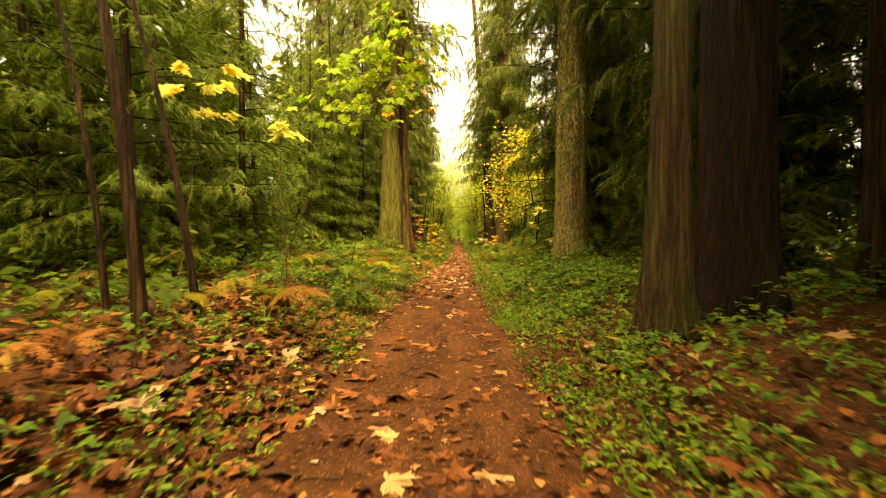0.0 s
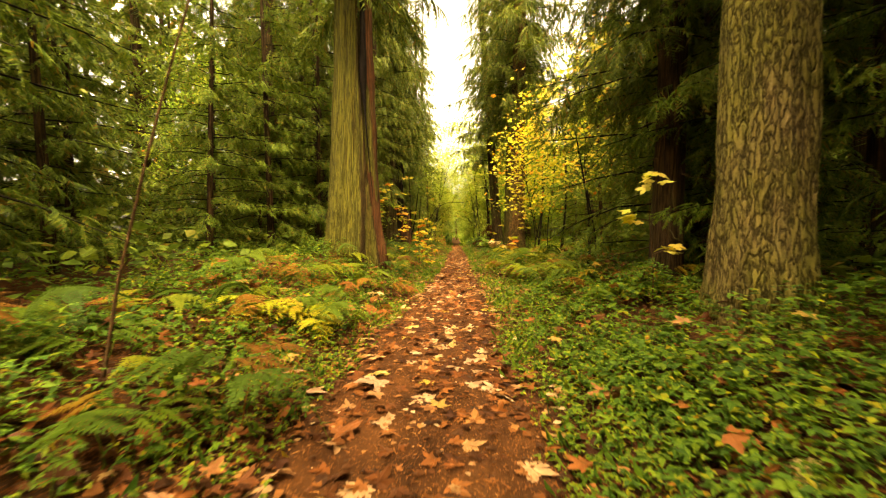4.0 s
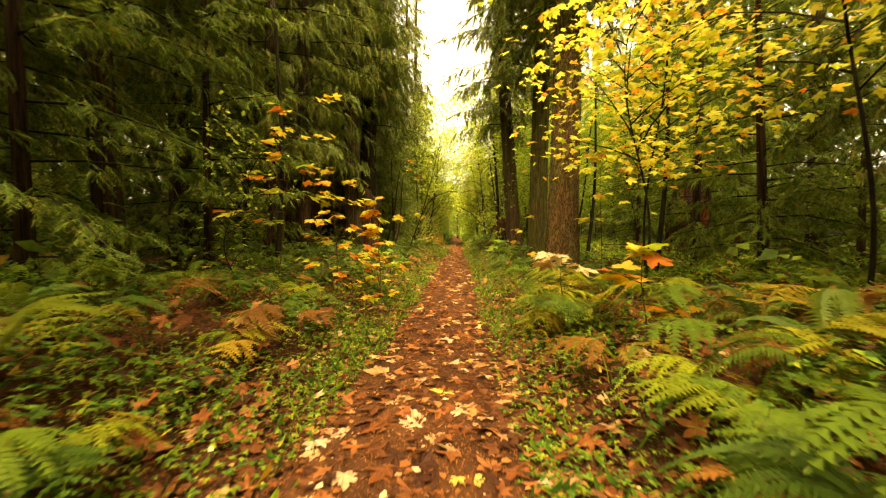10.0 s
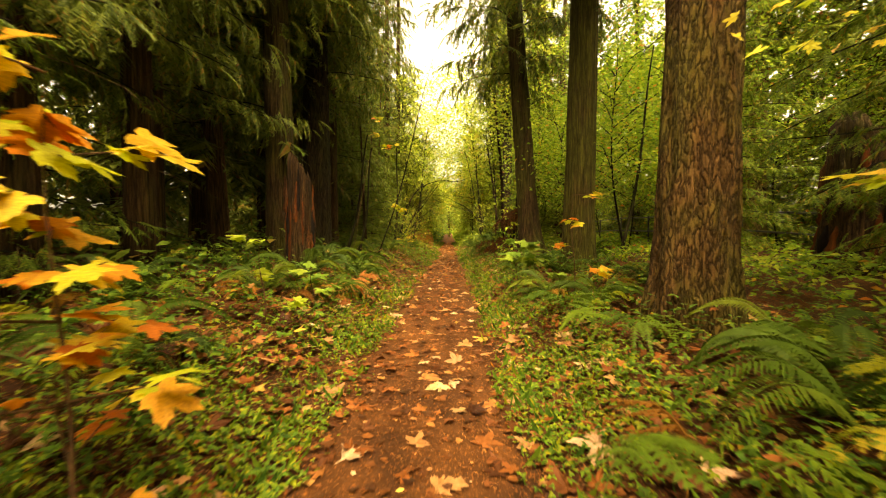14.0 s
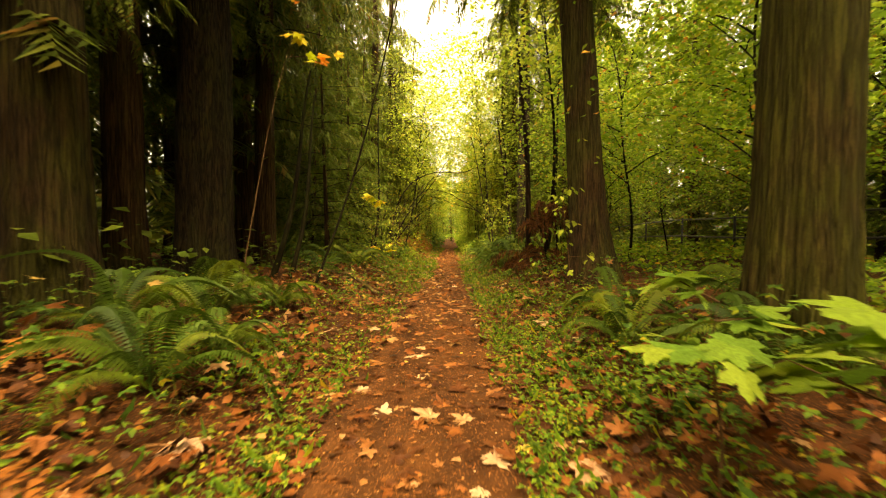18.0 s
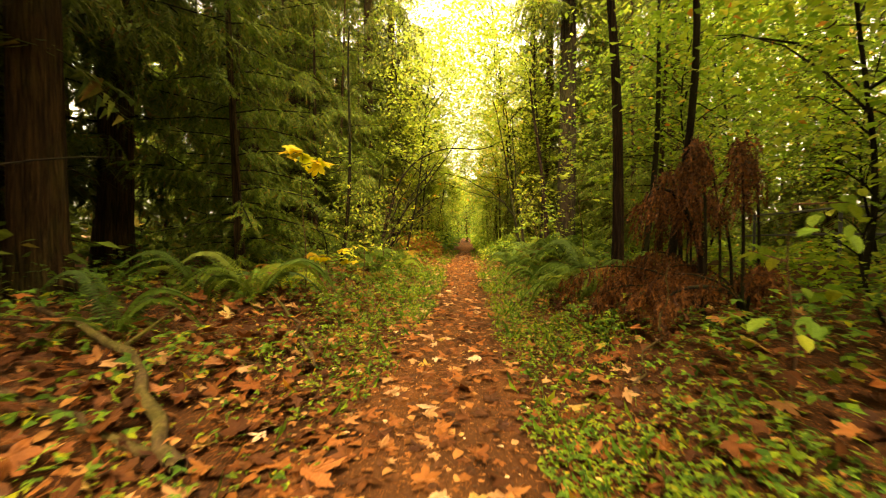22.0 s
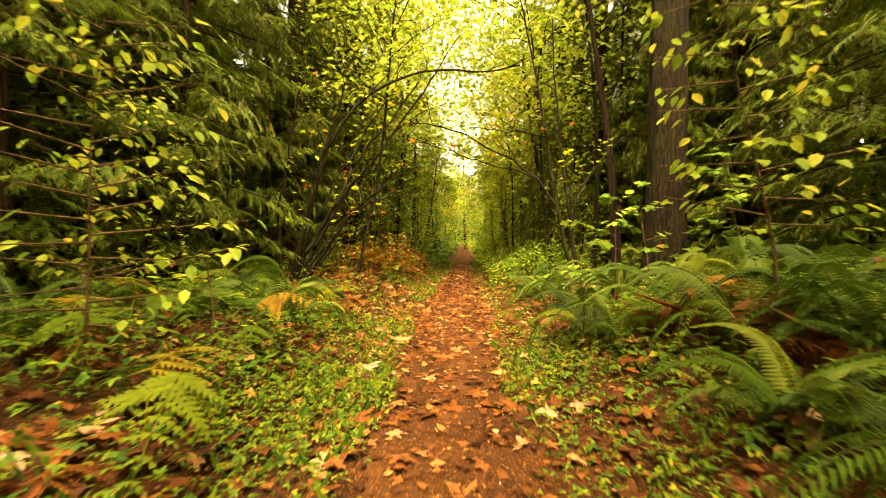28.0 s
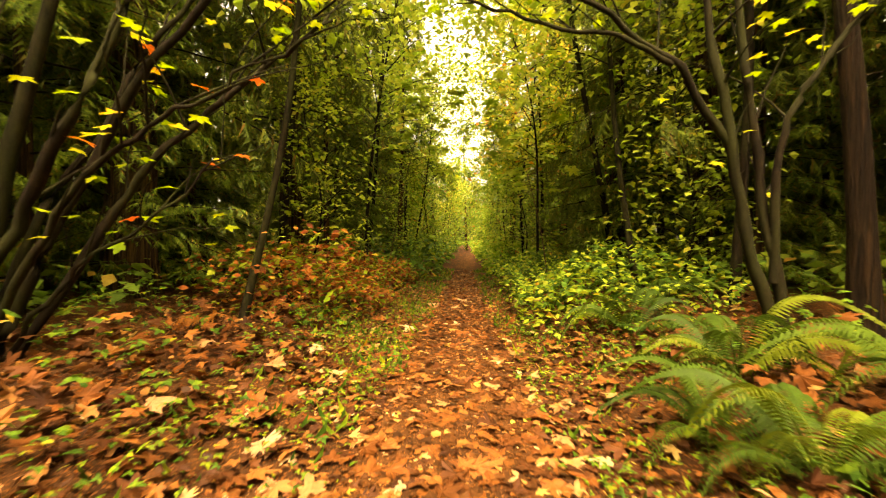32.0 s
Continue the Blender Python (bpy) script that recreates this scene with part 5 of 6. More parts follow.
# ---- ferns ----
def spine_strip(points, width):
    """The midrib of a frond: three rails of vertices, as one narrow folded strip."""
    n = len(points)
    w = width * np.linspace(1, 0.25, n)
    v = [p + [d * w[k], 0, 0.003 * (d == 0)] for k, p in enumerate(points) for d in (-1, 0, 1)]
    f = [[3 * k + a, 3 * k + a + 1, 3 * k + a + 4, 3 * k + a + 3] for k in range(n - 1) for a in (0, 1)]
    return v, f


def sword_frond(seed, length=0.85, arch=0.5, droop=0.55):
    r = np.random.default_rng(seed)
    n = 40
    t = np.linspace(0, 1, n)
    pts = np.stack([0 * t, t * length, (arch * np.sin(t * 1.9) * 1.1 - droop * t**3) * length], -1)
    v, f = spine_strip(pts, 0.005)
    for k in range(4, n):
        w = 0.125 * math.sin(math.pi * min(1, 0.22 + 0.78 * t[k])) ** 0.8 * r.uniform(0.88, 1.1) + 0.01
        for sg in (-1, 1):
            root, m, b = 3 * k + 1 + sg, len(v), v[3 * k + 1 + sg]
            v += [b + [sg * w * 0.4, 0.016, 0.012], b + [sg * w * 0.4, -0.008, 0.004], b + [sg * w, 0.026 + 0.1 * w, -0.03 - 0.12 * w]]
            f += [[root, m, m + 1], [m, m + 2, m + 1]]
    return np.array(v), f


def bracken_frond(seed, stalk=0.45, length=0.6):
    r = np.random.default_rng(seed)
    n = 12
    t = np.linspace(0, 1, n)
    line = np.stack([0 * t, 0.25 * stalk + t * length, stalk + 0.2 * length * np.sin(t * 2.6) - 0.34 * t * t], -1)
    pts = np.concatenate([[(0, 0, -0.05), (0, 0.05, stalk * 0.5), (0, 0.12, stalk * 0.9)], line])
    v, f = spine_strip(pts, 0.006)
    for k in range(n):
        w = 0.6 * length * (1 - t[k]) ** 0.85 * (0.75 + 0.25 * min(1, k / 1.5)) * r.uniform(0.85, 1.12) + 0.02
        for sg in (-1, 1):
            node = 3 * (k + 3) + 1 + sg
            b = v[node]
            d = unit([sg * 0.86, 0.5 + r.normal(0, 0.12), r.uniform(-0.6, 0.15)])
            w *= r.choice([1.0, 1.0, 1.0, 0.6])
            side = np.array([-d[1], d[0], 0.0])
            m = max(3, int(w / 0.032))
            for q in range(1, m + 1):
                u = q / m
                c = b + d * w * u + [0, 0, -0.16 * w * u * u]
                pw = (min(0.08, 0.26 * w) * (1 - u) ** 0.6 + 0.008) * r.uniform(0.85, 1.1)
                i0 = len(v)
                v += [c, c - d * w / m * 0.5 + side * pw + d * pw * 0.45 + [0, 0, -0.15 * pw], c - d * w / m * 0.5 - side * pw + d * pw * 0.45 + [0, 0, -0.15 * pw]]
                f += [[node, i0, i0 + 1], [i0, node, i0 + 2]]
                node = i0
    return np.array(v), f


FRONDS = [mesh("frond", *sword_frond(k, 0.85, 0.42 + 0.09 * (k % 3), 0.5 + 0.1 * (k % 2)), M_FERN, False) for k in range(5)]
BRACK = [mesh("frond", *bracken_frond(k, 0.32 + 0.07 * k, 0.55 + 0.05 * k), M_BRACKEN, False) for k in range(4)]
r_ = np.random.default_rng(44)


def sword_fern(x, y, size, n=13):
    ob = thing("sword_fern", "sword fern with arching green fronds", "fern", "sword ferns", at(x, y, 0, size, 0.02))
    for k in range(n):
        fr = part("frond", FRONDS[int(r_.integers(5))], ob)
        fr.matrix_local = pose(0, 0, 0, float(r_.normal(6, 12)), float(r_.normal(0, 8)), 360 * k / n + float(r_.normal(0, 9))) @ Matrix.Scale(float(r_.uniform(0.7, 1.12)), 4)


def bracken(x, y, size, n=4):
    ob = thing("bracken", "bracken fern turning yellow and brown", "fern", "bracken", at(x, y, float(r_.uniform(0, 360)), size, 0.02))
    for k in range(n):
        fr = part("frond", BRACK[int(r_.integers(4))], ob)
        fr.matrix_local = pose(float(r_.normal(0, 0.06)), float(r_.normal(0, 0.06)), 0, float(r_.normal(0, 9)), float(r_.normal(0, 9)), 360 * k / n + float(r_.normal(0, 25)))


for x, y, s in [(1.65, 15.5, 0.8), (2.2, 16.4, 0.9), (2.35, 22.0, 1.0), (-2.3, 21.6, 0.9), (-2.0, 22.6, 0.85), (-2.2, 26.5, 1.1), (-1.75, 28.2, 1.0), (-2.3, 25.3, 0.9),
                (1.9, 26.3, 0.9), (2.3, 25.4, 0.9), (-2.35, 29.9, 1.15), (-2.0, 30.6, 0.9), (1.95, 29.3, 0.95), (2.6, 28.4, 1.0), (2.35, 30.4, 0.9), (-2.3, 36.0, 1.2), (-2.9, 35.9, 1.0), (2.3, 38.1, 1.45), (1.95, 37.3, 1.15),
                (2.7, 38.9, 1.15), (1.8, 39.3, 0.9), (-2.6, 34.4, 0.8), (2.1, 42.9, 0.9), (2.7, 42.0, 1.0), (1.65, 43.7, 0.9), (-1.85, 43.9, 1.0), (-2.3, 45.1, 1.1), (-2.6, 44.3, 1.0), (1.9, 45.5, 1.0), (2.55, 45.2, 1.1),
                (1.75, 46.7, 0.85), (1.55, 47.1, 0.75), (2.2, 47.9, 0.95), (2.7, 47.0, 1.0), (2.0, 49.3, 0.95), (2.6, 50.2, 1.0), (3.2, 46.3, 1.1), (-1.8, 5.6, 0.6), (-2.4, 7.0, 0.7), (-3.0, 8.4, 0.8), (-2.7, 10.0, 0.7),
                (3.6, 26.6, 1.0), (3.8, 30.1, 1.1), (3.3, 40.2, 1.1), (3.5, 43.2, 1.2), (-3.2, 38.2, 1.0), (-3.3, 30.9, 1.0), (3.0, 17.9, 0.9), (2.9, 23.0, 0.9), (3.4, 44.8, 1.1), (-3.2, 42.2, 1.0), (-3.4, 24.2, 1.0), (-3.2, 17.2, 0.8), (-1.75, 39.9, 0.8), (2.1, 40.6, 1.05), (2.7, 40.7, 1.2), (2.5, 41.4, 1.1), (1.85, 41.3, 0.85), (3.2, 41.4, 1.2), (2.15, 42.1, 0.9), (1.9, 40.0, 0.8), (1.7, 43.0, 0.8), (2.9, 42.9, 1.2), (-2.5, 43.0, 1.0), (-1.7, 28.9, 0.8), (-2.6, 28.9, 1.1), (-1.6, 26.0, 0.8)]:
    sword_fern(x, y, s)
for x, y in (belt(26, 1.25, 3.2, 13.6, 20.2, 51, 0.4) + belt(22, -3.4, -1.25, 10.0, 20.0, 52, 0.45) + belt(13, -3.4, -1.3, 3.6, 9.5, 53, 0.45) + belt(9, -3.2, -1.2, 14.5, 19.5, 69, 0.4) + belt(10, 1.5, 3.5, 10.5, 13.6, 54, 0.5) + belt(8, -3.0, -1.4, 20, 26, 55, 0.4) + belt(10, 1.5, 3.2, 20, 27, 56, 0.5)
             + belt(14, -3.5, -1.3, 36, 45, 57, 0.5) + belt(10, 1.5, 3.6, 36, 44, 58, 0.5) + belt(6, -4.5, -2.8, 3.4, 7, 59, 0.6) + belt(9, 1.2, 2.2, 18.8, 21.5, 60, 0.3)):
    bracken(x, y, float(r_.uniform(0.6, 0.98)), 3)

GOLD = [mesh("frond", *bracken_frond(40 + k, 0.3 + 0.06 * k, 0.6), M_GOLD_ONE, False) for k in range(3)]
for x, y in [(1.7, 20.2), (1.95, 20.9), (1.5, 19.5), (2.25, 21.3), (1.45, 18.6), (-1.95, 19.7), (-1.75, 10.2), (-1.5, 10.6), (-2.2, 10.0), (-1.6, 17.6), (1.6, 14.6), (2.0, 13.6), (-2.4, 37.4), (-1.8, 45.4), (1.7, 16.6)]:
    ob = thing("bracken", "bracken fern turned bright yellow-green", "fern", "yellow bracken", at(x, y, float(r_.uniform(0, 360)), float(r_.uniform(0.7, 1.0)), 0.02))
    for k in range(4):
        fr = part("frond", GOLD[int(r_.integers(3))], ob)
        fr.matrix_local = pose(0, 0, 0, float(r_.normal(0, 10)), float(r_.normal(0, 10)), 90 * k + float(r_.normal(0, 20)))
DEAD = [mesh("frond", *bracken_frond(20 + k, 0.22 + 0.05 * k, 0.5), M_RUST_ONE, False) for k in range(3)]
for x, y in (belt(20, -3.6, -1.1, 8.2, 14.0, 61, 0.4) + belt(8, 1.2, 2.8, 12.5, 19.5, 62, 0.5) + belt(6, -3.2, -1.2, 0.6, 5, 63, 0.5) + belt(8, -3.2, -1.5, 15, 22, 64, 0.5)
             + belt(8, -3.0, -1.3, 23.5, 29, 65, 0.5) + belt(9, -3.3, -1.2, 35.5, 43, 66, 0.5) + belt(4, 1.5, 2.8, 40.5, 44.5, 67, 0.4) + belt(9, -3.2, -1.4, 49, 54, 68, 0.4)):
    ob = thing("bracken", "withered rust-brown bracken among green leaves", "fern", "withered bracken", at(x, y, float(r_.uniform(0, 360)), float(r_.uniform(0.55, 0.95)), 0.02))
    for k in range(3):
        fr = part("frond", DEAD[int(r_.integers(3))], ob)
        fr.matrix_local = pose(0, 0, 0, float(r_.normal(-8, 12)), float(r_.normal(0, 14)), 120 * k + float(r_.normal(0, 25)))

# ---- low plants, fallen leaves and litter ----
def scatter(n, seed, density, xw=4.2, y0=0.2, y1=62):
    """Random places beside the trail, kept by a density of (offset from the trail's middle, y)."""
    r = np.random.default_rng(seed)
    y = y0 + (y1 - y0) * r.random(n * 6) ** 1.0
    off = xw * r.random(n * 6) ** 1.35 * r.choice([-1, 1], n * 6)
    x = trail_x(y) + off
    keep = r.random(n * 6) < density(off, y)
    x, y = x[keep][:n], y[keep][:n]
    return x, y, r


def fallen_density(o, y):
    a = np.abs(o)
    on = np.interp(y, [0, 2.5, 3.5, 7, 9, 13, 20, 22, 28, 31, 33, 40, 44, 46, 54, 62], [0.45, 0.4, 0.15, 0.2, 0.5, 0.7, 0.6, 0.3, 0.3, 0.45, 0.55, 0.4, 0.4, 0.9, 1.0, 0.4])
    left = np.interp(y, [0, 5, 8, 14, 30, 33, 37, 44, 46, 54, 62], [1.0, 1.0, 0.75, 0.5, 0.5, 1.0, 0.8, 0.45, 1.0, 0.9, 0.4])
    right = np.interp(y, [0, 3, 5, 11, 13, 20, 30, 37, 44, 46, 54, 62], [0.45, 0.4, 0.2, 0.3, 0.75, 0.75, 0.55, 0.4, 0.3, 0.9, 0.8, 0.4])
    side = np.where(o > 0, right, left)
    return np.where(a < trail_half(y), on * (0.55 + 0.9 * a), side * (1 - 0.5 * smoothstep(2, 4, a)))


def herb_density(o, y):
    a = np.abs(o)
    edge = smoothstep(trail_half(y) * 0.8, trail_half(y) + 0.15, a)
    right = np.interp(y, [0, 3.0, 5.5, 14, 17, 24, 33, 36, 40, 42.5, 44, 46, 62], [0.6, 0.65, 1.0, 1.0, 0.6, 0.95, 0.7, 0.7, 0.65, 0.6, 0.6, 0.2, 0.8])
    left = np.interp(y, [0, 3, 5, 8, 10, 16, 22, 27, 29, 31, 35, 38, 44, 45.5, 51, 62], [0.4, 0.5, 0.6, 0.65, 0.95, 0.95, 0.9, 0.8, 0.55, 0.22, 0.4, 0.9, 1.0, 0.2, 0.5, 0.9])
    patch = 0.3 + 0.7 * smoothstep(-0.45, 0.4, wave(o + y * 0.3, y, 1.7))
    return edge * np.where(o > 0, right, left) * patch


def plant_top(x, y):
    """How high the low plants stand: ankle-high at the trail, in mounds to the knee further off."""
    o = np.abs(x - trail_x(y))
    return 0.04 + 0.10 * smoothstep(0.7, 1.5, o) + 0.42 * smoothstep(1.1, 2.6, o) * np.clip(0.42 + 0.75 * wave(x, y, 1.9), 0.02, 1.2)


def carpet(name, label, n, seed, density, shape, mat, lo, hi, xw, y1=62, power=0.6, category="undergrowth"):
    x, y, r = scatter(n, seed, density, xw, 0.2, y1)
    n = len(x)
    a = r.uniform(0, 6.28, n)
    pos = np.stack([x, y, ground_z(x, y) + 0.015 + np.clip(plant_top(x, y), 0.03, 1) * r.random(n) ** power], -1)
    fwd = np.stack([np.cos(a), np.sin(a), r.uniform(-0.45, 0.35, n)], -1)
    nrm = np.stack([r.normal(0, 0.35, n), r.normal(0, 0.35, n), np.ones(n)], -1)
    return tagged(new(name, mesh(name, *spread(*shape, pos, fwd, nrm, r.uniform(lo, hi, n)), mat, False)), label, category, kind="stuff")


carpet("low_plants", "carpet of low green bramble and herb leaves beside the trail", 30000, 71, lambda o, y: herb_density(o, y) * (np.abs(o) < 2.0), TRI, M_HERB, 0.035, 0.095, 2.1)
carpet("low_plants", "knee-high mounds of broad green leaves beside the trail", 15000, 78, lambda o, y: np.where(o > 0, smoothstep(3.6, 6, y) * (1 - smoothstep(14, 16, y)), 0.5 * smoothstep(5, 7, y) * (1 - smoothstep(13, 15, y))) * smoothstep(0.95, 1.4, np.abs(o)) * smoothstep(-0.7, 0.3, wave(o - y * 0.2, y, 2.3)), TRI, M_HERB, 0.05, 0.125, 3.2, 17, 0.45)
carpet("low_plants", "mounds of broad green leaves beside the trail", 5000, 79, lambda o, y: smoothstep(36, 38, y) * (1 - smoothstep(44, 45, y)) * smoothstep(0.75, 1.2, np.abs(o)) * np.where(o > 1.3, 0.25, 1.0), TRI, M_HERB, 0.05, 0.115, 3.0, 46, 0.45)
carpet("low_plants", "fine carpet of small fresh green leaves along the trail", 46000, 70, lambda o, y: herb_density(o, y) * (1 - 0.75 * smoothstep(1.0, 1.9, np.abs(o))) * (1 - 0.55 * smoothstep(4, 1, y)), TRI_LITE, M_FRESH, 0.03, 0.072, 1.9, 52, 1.3)
carpet("undergrowth", "knee-high green undergrowth under the trees", 42000, 76, lambda o, y: herb_density(o, y) * (np.abs(o) > 1.4), TRI_LITE, M_HERB, 0.06, 0.14, 5.0)


carpet("undergrowth", "dark brambles and herbs at the foot of the red cedars", 1900, 77, lambda o, y: smoothstep(0.85, 1.3, o) * smoothstep(-0.8, 0.2, wave(o, y, 2.6)), TRI, M_HERB, 0.04, 0.10, 4.2, 5.5, 0.7)
carpet("caught_leaves", "orange and brown maple leaves caught on the low plants", 1300, 80, lambda o, y: fallen_density(o, y) * smoothstep(0.7, 1.0, np.abs(o)), MAPLE1, M_FALLEN, 0.05, 0.13, 3.2, 56, 0.25, "leaf litter")


def thicket(name, label, n, seed, mat, xa, xb, y0, y1, top, lo, hi, category="undergrowth"):
    """Leaf masses that fill the ground between the trees, on the side of the sign of xa."""
    r = np.random.default_rng(seed)
    x, y = r.uniform(xa, xb, n), r.uniform(y0, y1, n)
    hump = np.clip(0.55 + 0.6 * wave(x, y, 0.8), 0.1, 1.2) * top
    z = ground_z(x, y) + 0.04 + hump * r.random(n) ** 0.7
    a = r.uniform(0, 6.28, n)
    fwd = np.stack([np.cos(a), np.sin(a), r.uniform(-0.6, 0.2, n)], -1)
    nrm = np.stack([r.normal(0, 0.45, n), r.normal(0, 0.45, n), np.ones(n)], -1)
    tagged(new(name, mesh(name, *spread(*KITE, np.stack([x, y, z], -1), fwd, nrm, r.uniform(lo, hi, n)), mat, False)), label, category, kind="stuff")


thicket("thicket", "dark low thicket under the cedars", 15000, 81, M_YOUNG, -13, -3.4, -2, 62, 1.1, 0.10, 0.26)
thicket("thicket", "dark low thicket under the conifers", 9000, 82, M_YOUNG, 3.8, 13, -2, 20, 1.1, 0.10, 0.26)
thicket("thicket", "green thicket between trail and fence", 9000, 83, M_VINE, 4.2, 9.2, 18, 46, 0.55, 0.07, 0.17)
thicket("thicket", "green thicket beyond the fence", 9000, 89, M_VINE, 10.6, 14.5, 16, 48, 3.0, 0.10, 0.24)
thicket("thicket", "dark low thicket under the firs", 7000, 84, M_YOUNG, 3.8, 13, 44, 64, 1.2, 0.10, 0.26)
thicket("tall_thicket", "tall dark thicket at the edge of the woods", 9000, 87, M_CONIFER, -16, -10.5, -12, 64, 5.0, 0.3, 0.7)
thicket("tall_thicket", "tall dark thicket beyond the fence", 9000, 88, M_CONIFER, 12.5, 17, -12, 64, 4.5, 0.3, 0.7)
thicket("undergrowth", "low green growth on the floor of the deep woods", 9000, 188, M_YOUNG, -30, -11, -22, 140, 0.6, 0.25, 0.6)
thicket("undergrowth", "low green growth on the floor of the woods beyond the fence", 9000, 189, M_YOUNG, 12, 30, -22, 140, 0.6, 0.25, 0.6)
thicket("bramble_bank", "rust and green bramble bank beside the trail", 5200, 85, M_BRAMBLE, -3.3, -1.15, 49.5, 56, 1.2, 0.06, 0.14, "bush")
thicket("bramble_bank", "lime-leaved brambles beside the trail", 2600, 186, M_LIME, 0.95, 3.4, 49.4, 57, 0.95, 0.06, 0.13, "bush")
thicket("bramble_bank", "yellow-green bramble bank beside the trail", 5200, 86, M_HERB, 1.05, 4.0, 50.0, 58, 0.9, 0.07, 0.16, "bush")
for k, (xa, xb, y0, y1) in enumerate([(-4.5, -0.75, 56, 90), (0.95, 4.5, 58, 90), (-4.5, -0.8, 90, 130), (1.0, 4.8, 90, 130), (-3, 3.4, 130, 142)]):
    thicket("far_undergrowth", "far yellow-green undergrowth along the trail", 3800, 90 + k, M_VINE if k % 2 else M_HERB, xa, xb, y0, y1, 1.5, 0.14, 0.34)


def far_woods(name, label, n, seed, mat, box, height, per=330, size=0.9):
    """Far trees standing close together: drooping boughs round many stems."""
    r = np.random.default_rng(seed)
    x, y = r.uniform(box[0], box[1], n), r.uniform(box[2], box[3], n)
    h = height * r.uniform(0.7, 1.15, n)
    k = r.random((n, per)) ** 0.8
    a = r.uniform(0, 6.28, (n, per))
    rad = (2.6 * (1 - k) ** 0.7 + 0.2) * r.random((n, per)) ** 0.4
    pos = np.stack([x[:, None] + rad * np.cos(a), y[:, None] + rad * np.sin(a), 0.4 + h[:, None] * k], -1).reshape(-1, 3)
    a = a.ravel()
    fwd = np.stack([np.cos(a), np.sin(a), r.uniform(-0.9, 0, len(a))], -1)
    nrm = np.stack([r.normal(0, 0.4, len(a)), r.normal(0, 0.4, len(a)), np.ones(len(a))], -1)
    f1 = spread(*KITE, pos, fwd, nrm, size * r.uniform(0.5, 1.3, len(a)))
    tagged(new(name, mesh(name, *f1, mat, False)), label, "forest", kind="stuff")
    stems = [tube([(x[i], y[i], -0.2), (x[i], y[i], h[i] * 0.5), (x[i], y[i], h[i])], [0.2, 0.13, 0.03], 5) for i in range(n)]
    tagged(new("far_trunks", mesh("far_trunks", *joined(stems), M_CEDAR_RED)), "dark straight trunks of the woods behind", "forest", kind="stuff")


far_woods("far_woods", "dense dark conifer woods", 100, 101, M_CONIFER, (-27, -13.5, -16, 135), 19)
far_woods("far_woods", "dense conifer woods beyond the fence", 100, 102, M_CONIFER, (14.5, 28, -16, 135), 18)
far_woods("far_woods", "conifer woods along the far trail", 26, 103, M_CONIFER, (-13, -7.5, 64, 140), 17)
far_woods("far_woods", "conifer woods along the far trail", 26, 104, M_CONIFER, (8, 13.5, 64, 140), 17)
far_woods("far_woods", "woods across the end of the trail", 34, 105, M_CONIFER, (-14, 18, 136, 152), 15)
# This belt is out of view, added to keep low light off the trail.
far_woods("far_woods", "unseen woods behind the start, added to block light", 26, 106, M_CONIFER, (-14, 14, -26, -14), 18)

BLADE = np.array([[-0.02, 0, 0], [0.02, 0, 0], [0.012, 0.6, 0.25], [0, 1, 0.1]]), np.array([[0, 1, 2], [0, 2, 3]])
x, y, r_ = scatter(9000, 72, lambda o, y: herb_density(o, y) * (np.abs(o) < 1.8), 2.0)
n = len(x)
a = r_.uniform(0, 6.28, n)
fwd = np.stack([np.cos(a) * 0.6, np.sin(a) * 0.6, np.ones(n)], -1)
tagged(new("grass", mesh("grass", *spread(*BLADE, np.stack([x, y, ground_z(x, y)], -1), fwd, np.stack([np.cos(a), np.sin(a), 0 * a], -1), r_.uniform(0.06, 0.18, n)), M_HERB, False)), "short grass blades along the trail edge", "grass", kind="stuff")


def lie(n, seed, density, shape, mat, lo, hi, lift, y1=62, xw=4.0):
    x, y, r = scatter(n, seed, density, xw, 0.2, y1)
    n = len(x)
    a = r.uniform(0, 6.28, n)
    side = smoothstep(0.7, 1.6, np.abs(x - trail_x(y)))
    pos = np.stack([x, y, ground_z(x, y) + 0.02 + lift * r.random(n) * (0.15 + side)], -1)
    tilt = 0.12 + 0.3 * side
    fwd = np.stack([np.cos(a), np.sin(a), r.normal(0, 1, n) * tilt], -1)
    nrm = np.stack([r.normal(0, 1, n) * tilt, r.normal(0, 1, n) * tilt, np.ones(n)], -1)
    return spread(*shape, pos, fwd, nrm, lo + (hi - lo) * r.random(n) ** 1.6)


def crumpled():
    """A curled, torn piece of leaf."""
    a = np.radians([0, 70, 135, 210, 285])
    r = np.array([0.95, 0.7, 1.0, 0.65, 0.9]) * 0.6
    v = np.concatenate([[[0, 0, 0.05]], np.stack([r * np.cos(a), r * np.sin(a), 0.16 * np.sin(a * 2 + 0.6) * r + 0.03], -1)])
    return v, np.stack([np.zeros(5, int), 1 + np.arange(5), 1 + (np.arange(5) + 1) % 5], -1)


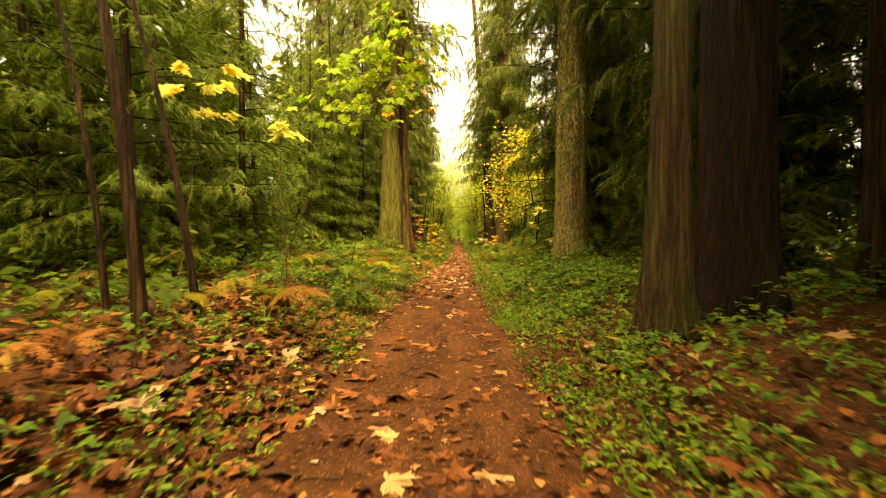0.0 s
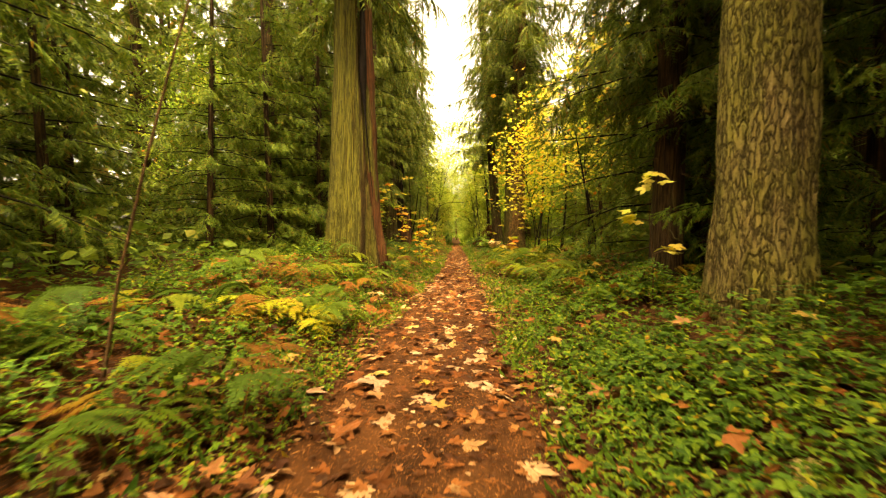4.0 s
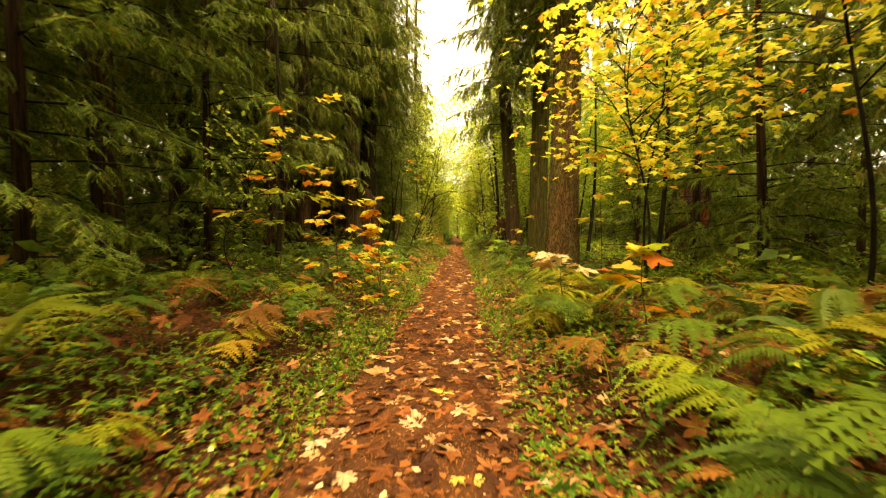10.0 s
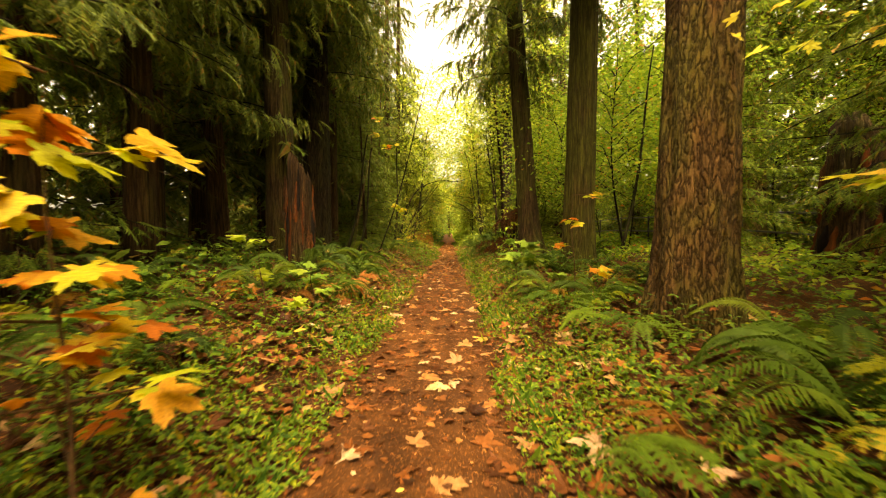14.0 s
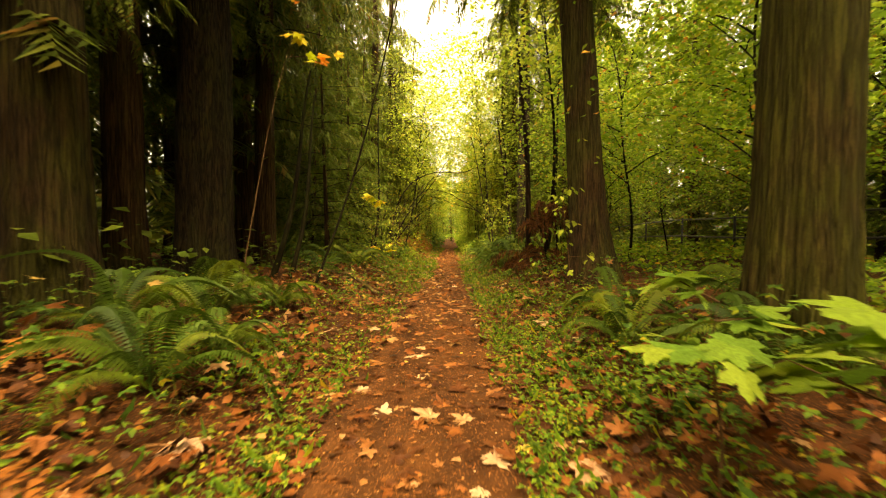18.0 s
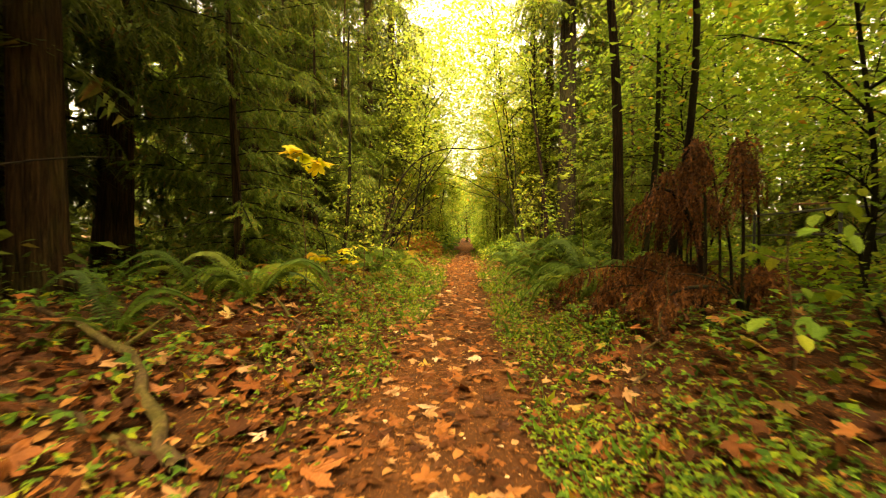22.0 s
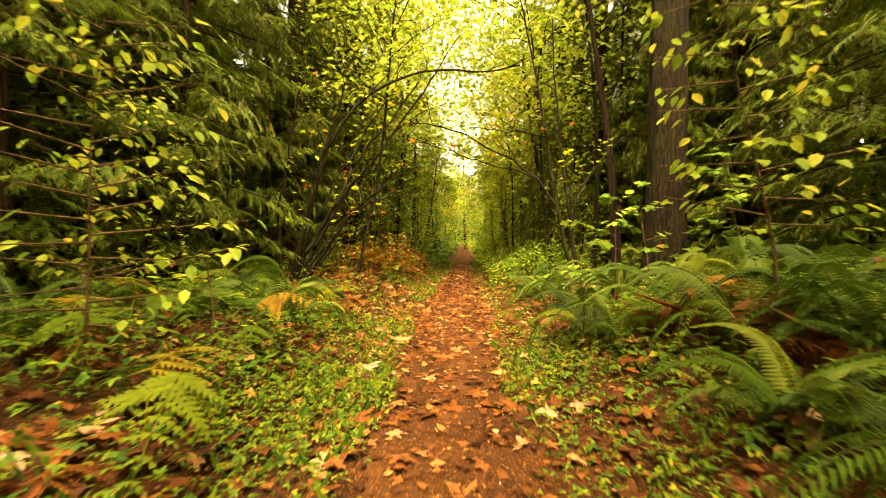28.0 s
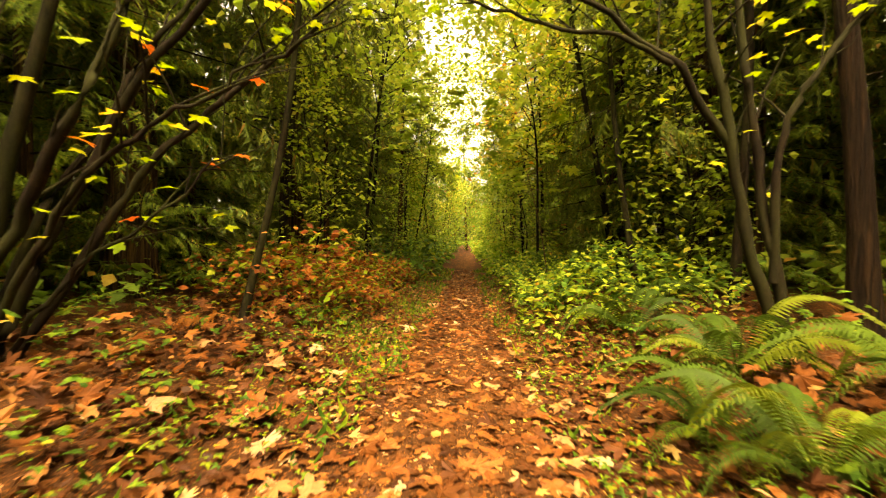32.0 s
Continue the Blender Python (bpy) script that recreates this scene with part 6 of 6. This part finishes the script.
CRUMPLED = crumpled()
for k in range(4):
    tagged(new("leaf_litter", mesh("leaf_litter", *lie(5600, 730 + k, fallen_density, MAPLE0[k], M_FALLEN, 0.04, 0.15, 0.10), M_FALLEN, False)), "fallen brown and orange maple leaves", "leaf litter", kind="stuff")
tagged(new("leaf_scraps", mesh("leaf_scraps", *lie(2200, 735, lambda o, y: fallen_density(o, y) * (np.abs(o) < trail_half(y) + 0.5), CRUMPLED, M_SCRAP, 0.012, 0.06, 0.02), M_SCRAP, False)), "pale dry scraps of leaf on the trail", "leaf litter", kind="stuff")
tagged(new("leaf_litter", mesh("leaf_litter", *lie(56000, 77, lambda o, y: fallen_density(o, y) * np.where(np.abs(o) < trail_half(y) * 0.9, 0.4 + 0.4 * smoothstep(29, 33, y) + 0.2 * smoothstep(40, 45, y), 0.95), CRUMPLED, M_LITTER, 0.018, 0.085, 0.05), M_LITTER, False)), "curled and torn brown leaf litter", "leaf litter", kind="stuff")
for k in range(3):
    tagged(new("leaf_litter", mesh("leaf_litter", *lie(170, 740 + k, lambda o, y: np.where(np.abs(o) < trail_half(y) + 0.25, np.interp(y, [0, 7, 9, 14, 19, 23, 30, 43, 46, 60], [0.12, 0.1, 0.8, 1.0, 0.7, 0.35, 0.2, 0.15, 0.15, 0.1]), 0.12), maple_leaf(2, (0.7, 1.4, 2.2)[k], 61 + k), M_PALE, 0.09, 0.20, 0.03, 56, 2.4), M_PALE, False)), "broad pale maple leaves lying on the trail", "leaf litter", kind="stuff")
CHIP = np.array([[-0.12, 0, 0], [0.12, 0.1, 0.05], [0.05, 1, 0.0]]), np.array([[0, 1, 2]])
tagged(new("litter_chips", mesh("litter_chips", *lie(70000, 74, lambda o, y: np.where(np.abs(o) < trail_half(y) + 0.2, 1.0, 0.4), CHIP, M_LITTER, 0.015, 0.055, 0.015, 50, 2.0), M_LITTER, False)), "small crumbs of dead leaf and needles", "litter", kind="stuff")

# The largest fallen leaves near the trail lie singly.
LEAF_FALLEN = []
for k in range(4):
    LEAF_FALLEN.append(mesh("maple_leaf", *maple_leaf(2, (0.6, 1.3, 2.2, 3.0)[k], 31 + k), M_FALLEN_ONE, False))
heap = thing("fallen_leaves", "large pale fallen maple leaves on the trail", "leaf litter")
x, y, r_ = scatter(300, 75, lambda o, y: np.where(np.abs(o) < 1.9, fallen_density(o, y), 0), 2.0, 1.2, 54)
for k in range(len(x)):
    lf = part("maple_leaf", LEAF_FALLEN[k % 4], heap)
    z = float(ground_z(x[k], y[k])) + 0.035 + 0.06 * float(smoothstep(0.8, 1.6, abs(x[k]))) 
    lf.matrix_local = leaf_pose((x[k], y[k], z), float(r_.uniform(0, 360)), float(r_.normal(0, 7)), (0.09 + 0.14 * float(r_.random()) ** 1.5) * (1.3 if 8 < y[k] < 17 else 1.0), float(r_.normal(0, 7)))
